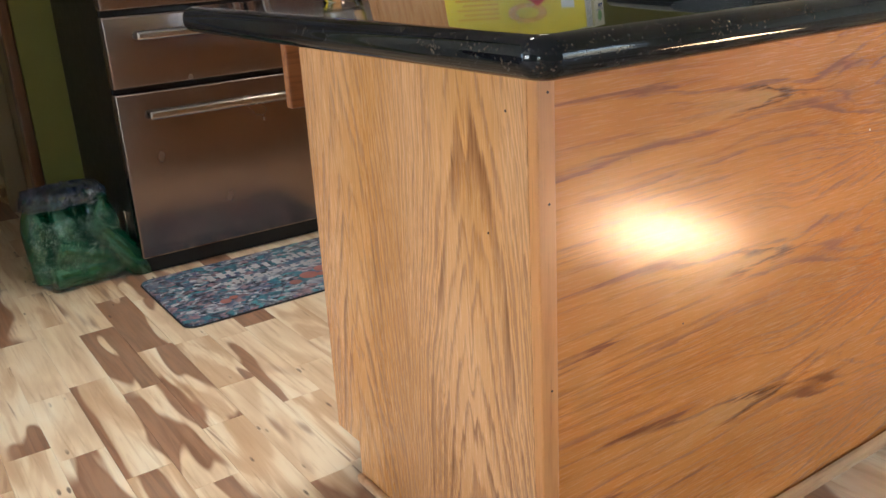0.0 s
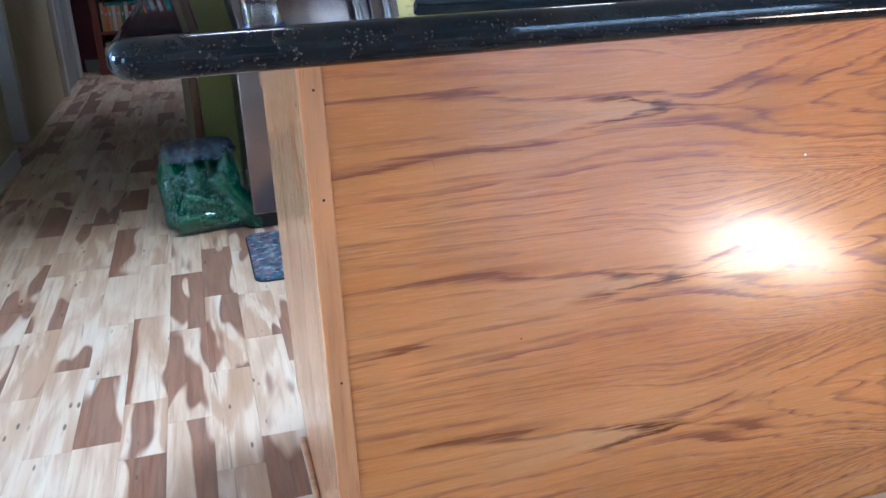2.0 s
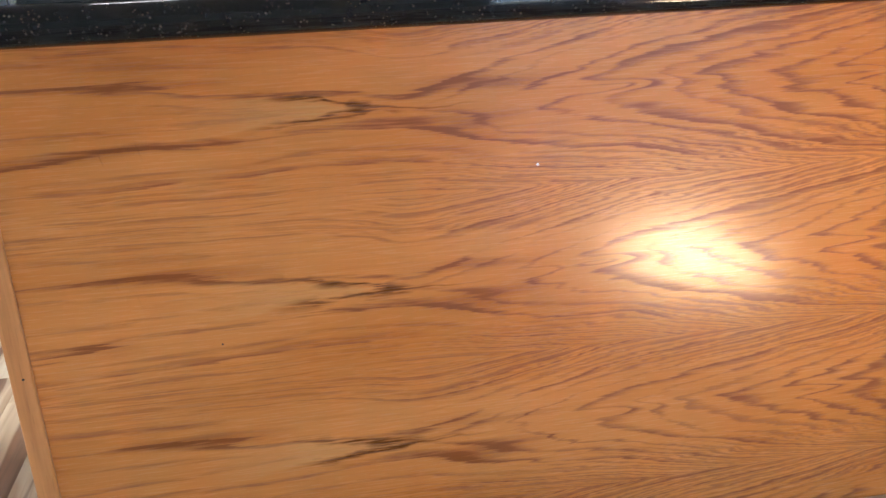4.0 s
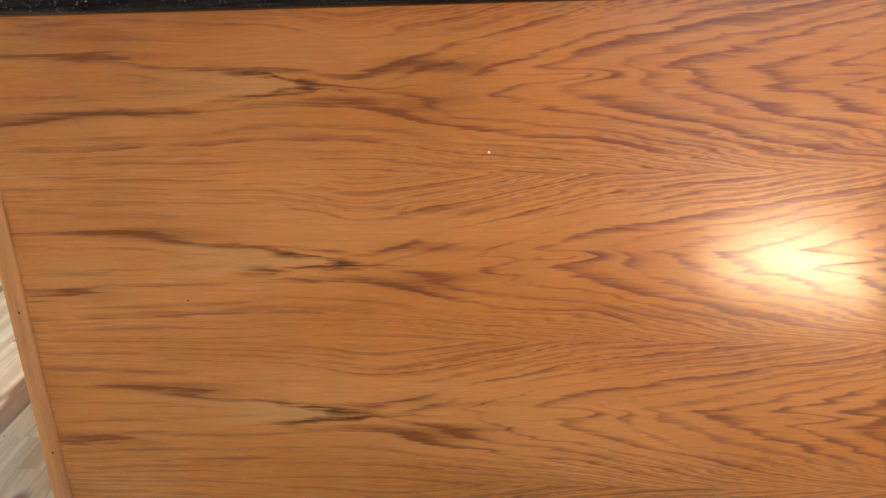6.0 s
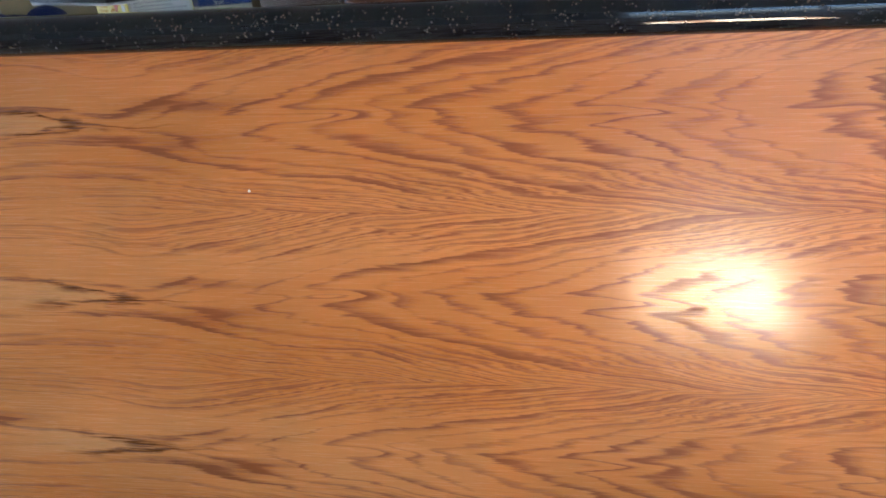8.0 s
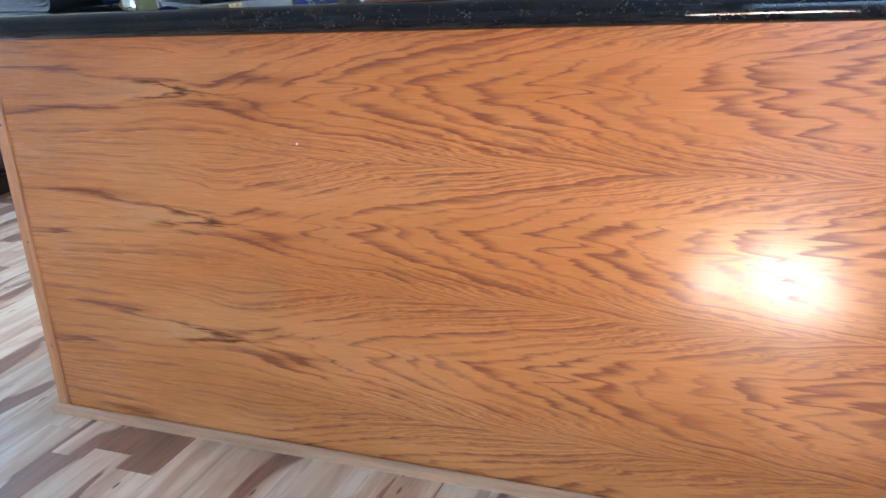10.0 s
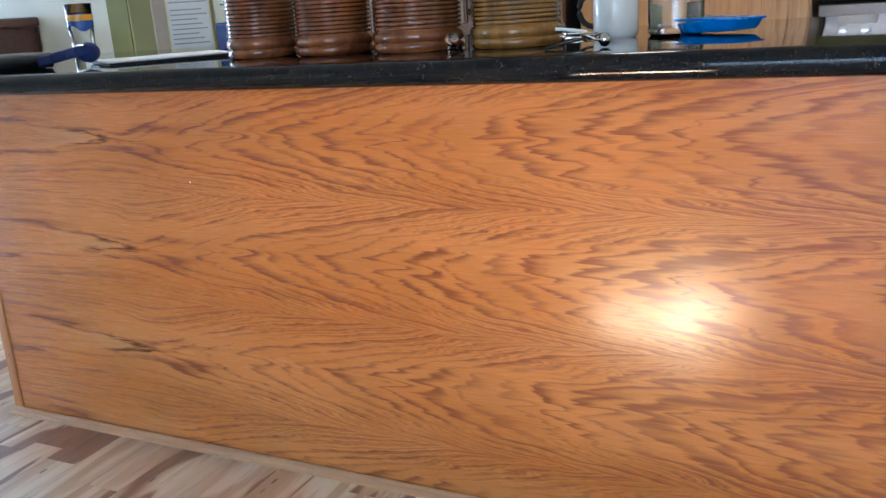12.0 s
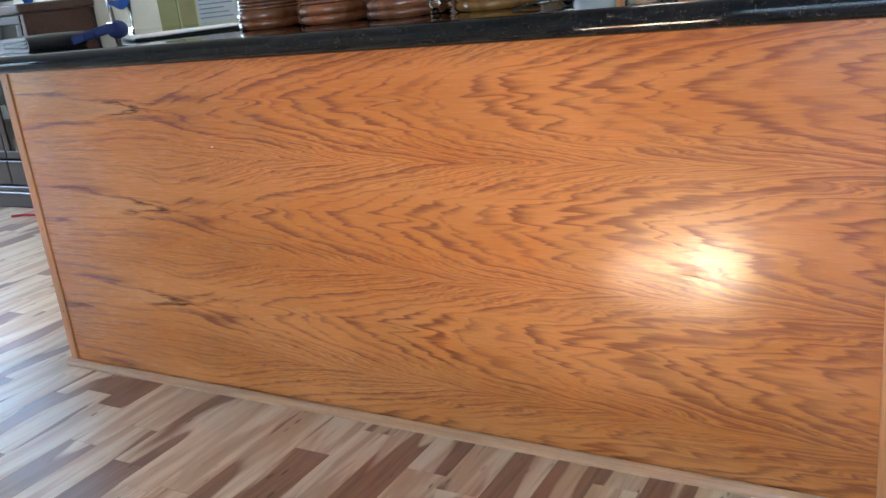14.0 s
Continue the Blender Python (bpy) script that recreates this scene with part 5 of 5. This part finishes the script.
names = list(BOOK_COLOURS)
for li, z in enumerate(LEVELS[2:4]):
    x = case_x0 + 0.062
    for k in range(40):
        w_, h_ = rng.uniform(0.022, 0.045), rng.uniform(0.18, 0.255)
        if x + w_ > case_x1 - 0.062:
            break
        book(names[(k + 3 * li) % len(names)], w_, h_, 0.19, pose(x, case_y + 0.03 + rng.uniform(0, 0.02), z + 0.0005))
        x += w_ + 0.0015

# lowest shelf: a lying stack, leaning folders, a white box
bx, by, bz = case_x0 + 0.058, case_y + 0.03, LEVELS[0] + 0.0005
book("white", 0.135, 0.125, 0.19, pose(bx, by, bz))
for k, (col, thick, long_) in enumerate((("cream", 0.022, 0.24), ("tan", 0.018, 0.25), ("cream", 0.024, 0.22))):
    book(col, thick, long_, 0.18, pose(bx + 0.002 + 0.004 * k, by + 0.004 * k, bz + 0.1275 + (0.022, 0.0405, 0.065)[k], 0, 90, 0))
for x, col, thick, tall, tilt in ((0.255, "black", 0.030, 0.145, -33), (0.288, "navy", 0.026, 0.17, -32), (0.322, "black", 0.030, 0.20, -30), (0.360, "white", 0.022, 0.235, -28),
                                  (0.388, "white", 0.018, 0.24, -27)):
    book(col, thick, tall, 0.18, pose(bx + x, by, bz, 0, tilt, 0))
book("white", 0.165, 0.215, 0.20, pose(bx + 0.437, by - 0.01, bz))
# next shelf: mixed spines with one lying across them, a gap, two orange ones
bz, x = LEVELS[1] + 0.0005, bx + 0.012
for col, thick, tall in (("tan", 0.030, 0.225), ("orange", 0.022, 0.20), ("tan", 0.034, 0.20), ("cream", 0.030, 0.20), ("tan", 0.036, 0.20), ("green", 0.024, 0.195), ("cream", 0.030, 0.20),
                         ("maroon", 0.026, 0.20), ("tan", 0.030, 0.19), ("blue", 0.040, 0.225), ("blue", 0.034, 0.215)):
    book(col, thick, tall, 0.19, pose(x, by + rng.uniform(0, 0.015), bz))
    x += thick + 0.0015
book("teal", 0.024, 0.225, 0.17, pose(bx + 0.06, by + 0.012, bz + 0.2265, 0, 90, 0))
for x, thick, tilt in ((0.462, 0.052, -6), (0.525, 0.056, -5)):
    book("orange", thick, 0.235, 0.19, pose(bx + x, by, bz, 0, tilt, 0))

# ---- floor strips ----
PITCH = 0.0967
X_START = -0.184


def strip_mesh(length):
    w, b, h = PITCH / 2 - 0.0002, 0.0005, 0.0055
    bm = bmesh.new()
    lo = [bm.verts.new((sx * w, sy * (length / 2 - 0.0002), -h)) for sx, sy in ((-1, -1), (1, -1), (1, 1), (-1, 1))]
    mi = [bm.verts.new((v.co.x, v.co.y, -b)) for v in lo]
    hi = [bm.verts.new((v.co.x - math.copysign(b, v.co.x), v.co.y - math.copysign(b, v.co.y), 0.0)) for v in lo]
    for a, c in ((lo, mi), (mi, hi)):
        for i in range(4):
            j = (i + 1) % 4
            bm.faces.new((a[i], a[j], c[j], c[i]))
    bm.faces.new(hi)
    me = bpy.data.meshes.new("strip")
    bm.to_mesh(me)
    bm.free()
    me.materials.append(MAT_HICK)
    return me


LENGTHS = [0.24, 0.32, 0.40, 0.44, 0.50]
MESHES = {q: strip_mesh(q) for q in LENGTHS}
verts, faces = [], []
rng = random.Random(11)
singles = 0
for i in range(-48, 46):
    xc = X_START + (i + 0.5) * PITCH
    if xc - PITCH / 2 < -4.9 or xc + PITCH / 2 > 4.1:
        continue
    y = -4.1 - rng.uniform(0, 0.4)
    while y < 6.95:
        q = rng.choice(LENGTHS)
        yc = y + q / 2
        y += q
        lo_y, hi_y = max(yc - q / 2, -4.12), min(yc + q / 2, 6.96)
        if hi_y - lo_y < 0.01:
            continue
        cut = hi_y - lo_y < q - 1e-6
        q, yc = (hi_y - lo_y, (lo_y + hi_y) / 2) if cut else (q, yc)
        near = (-1.0 < xc < 0.0 and -0.4 < yc < 2.6) or (0.0 < xc < 2.2 and -0.75 < yc < 0.02) or (2.15 < xc < 2.6 and 0 < yc < 1.9)
        if near and not cut and singles < 300:
            ob = new("strip", MESHES[q])
            ob.parent = floor
            ob.location = (xc, yc, 0)
            singles += 1
            continue
        w, b, n0 = PITCH / 2 - 0.0002, 0.0005, len(verts)
        hl = q / 2 - 0.0002
        for z, ins in ((-0.0055, 0), (-b, 0), (0, b)):
            verts += [(xc + sx * (w - ins), yc + sy * (hl - ins), z) for sx, sy in ((-1, -1), (1, -1), (1, 1), (-1, 1))]
        for l in (0, 4):
            faces += [tuple(n0 + l + c for c in (k, (k + 1) % 4, 4 + (k + 1) % 4, 4 + k)) for k in range(4)]
        faces.append((n0 + 8, n0 + 9, n0 + 10, n0 + 11))
me = bpy.data.meshes.new("floor_strips")
me.from_pydata(verts, [], faces)
me.materials.append(MAT_HICK_REST)
rest = tagged(new("floor_strips", me), "further hickory floor strips", kind="stuff")
rest.parent = floor
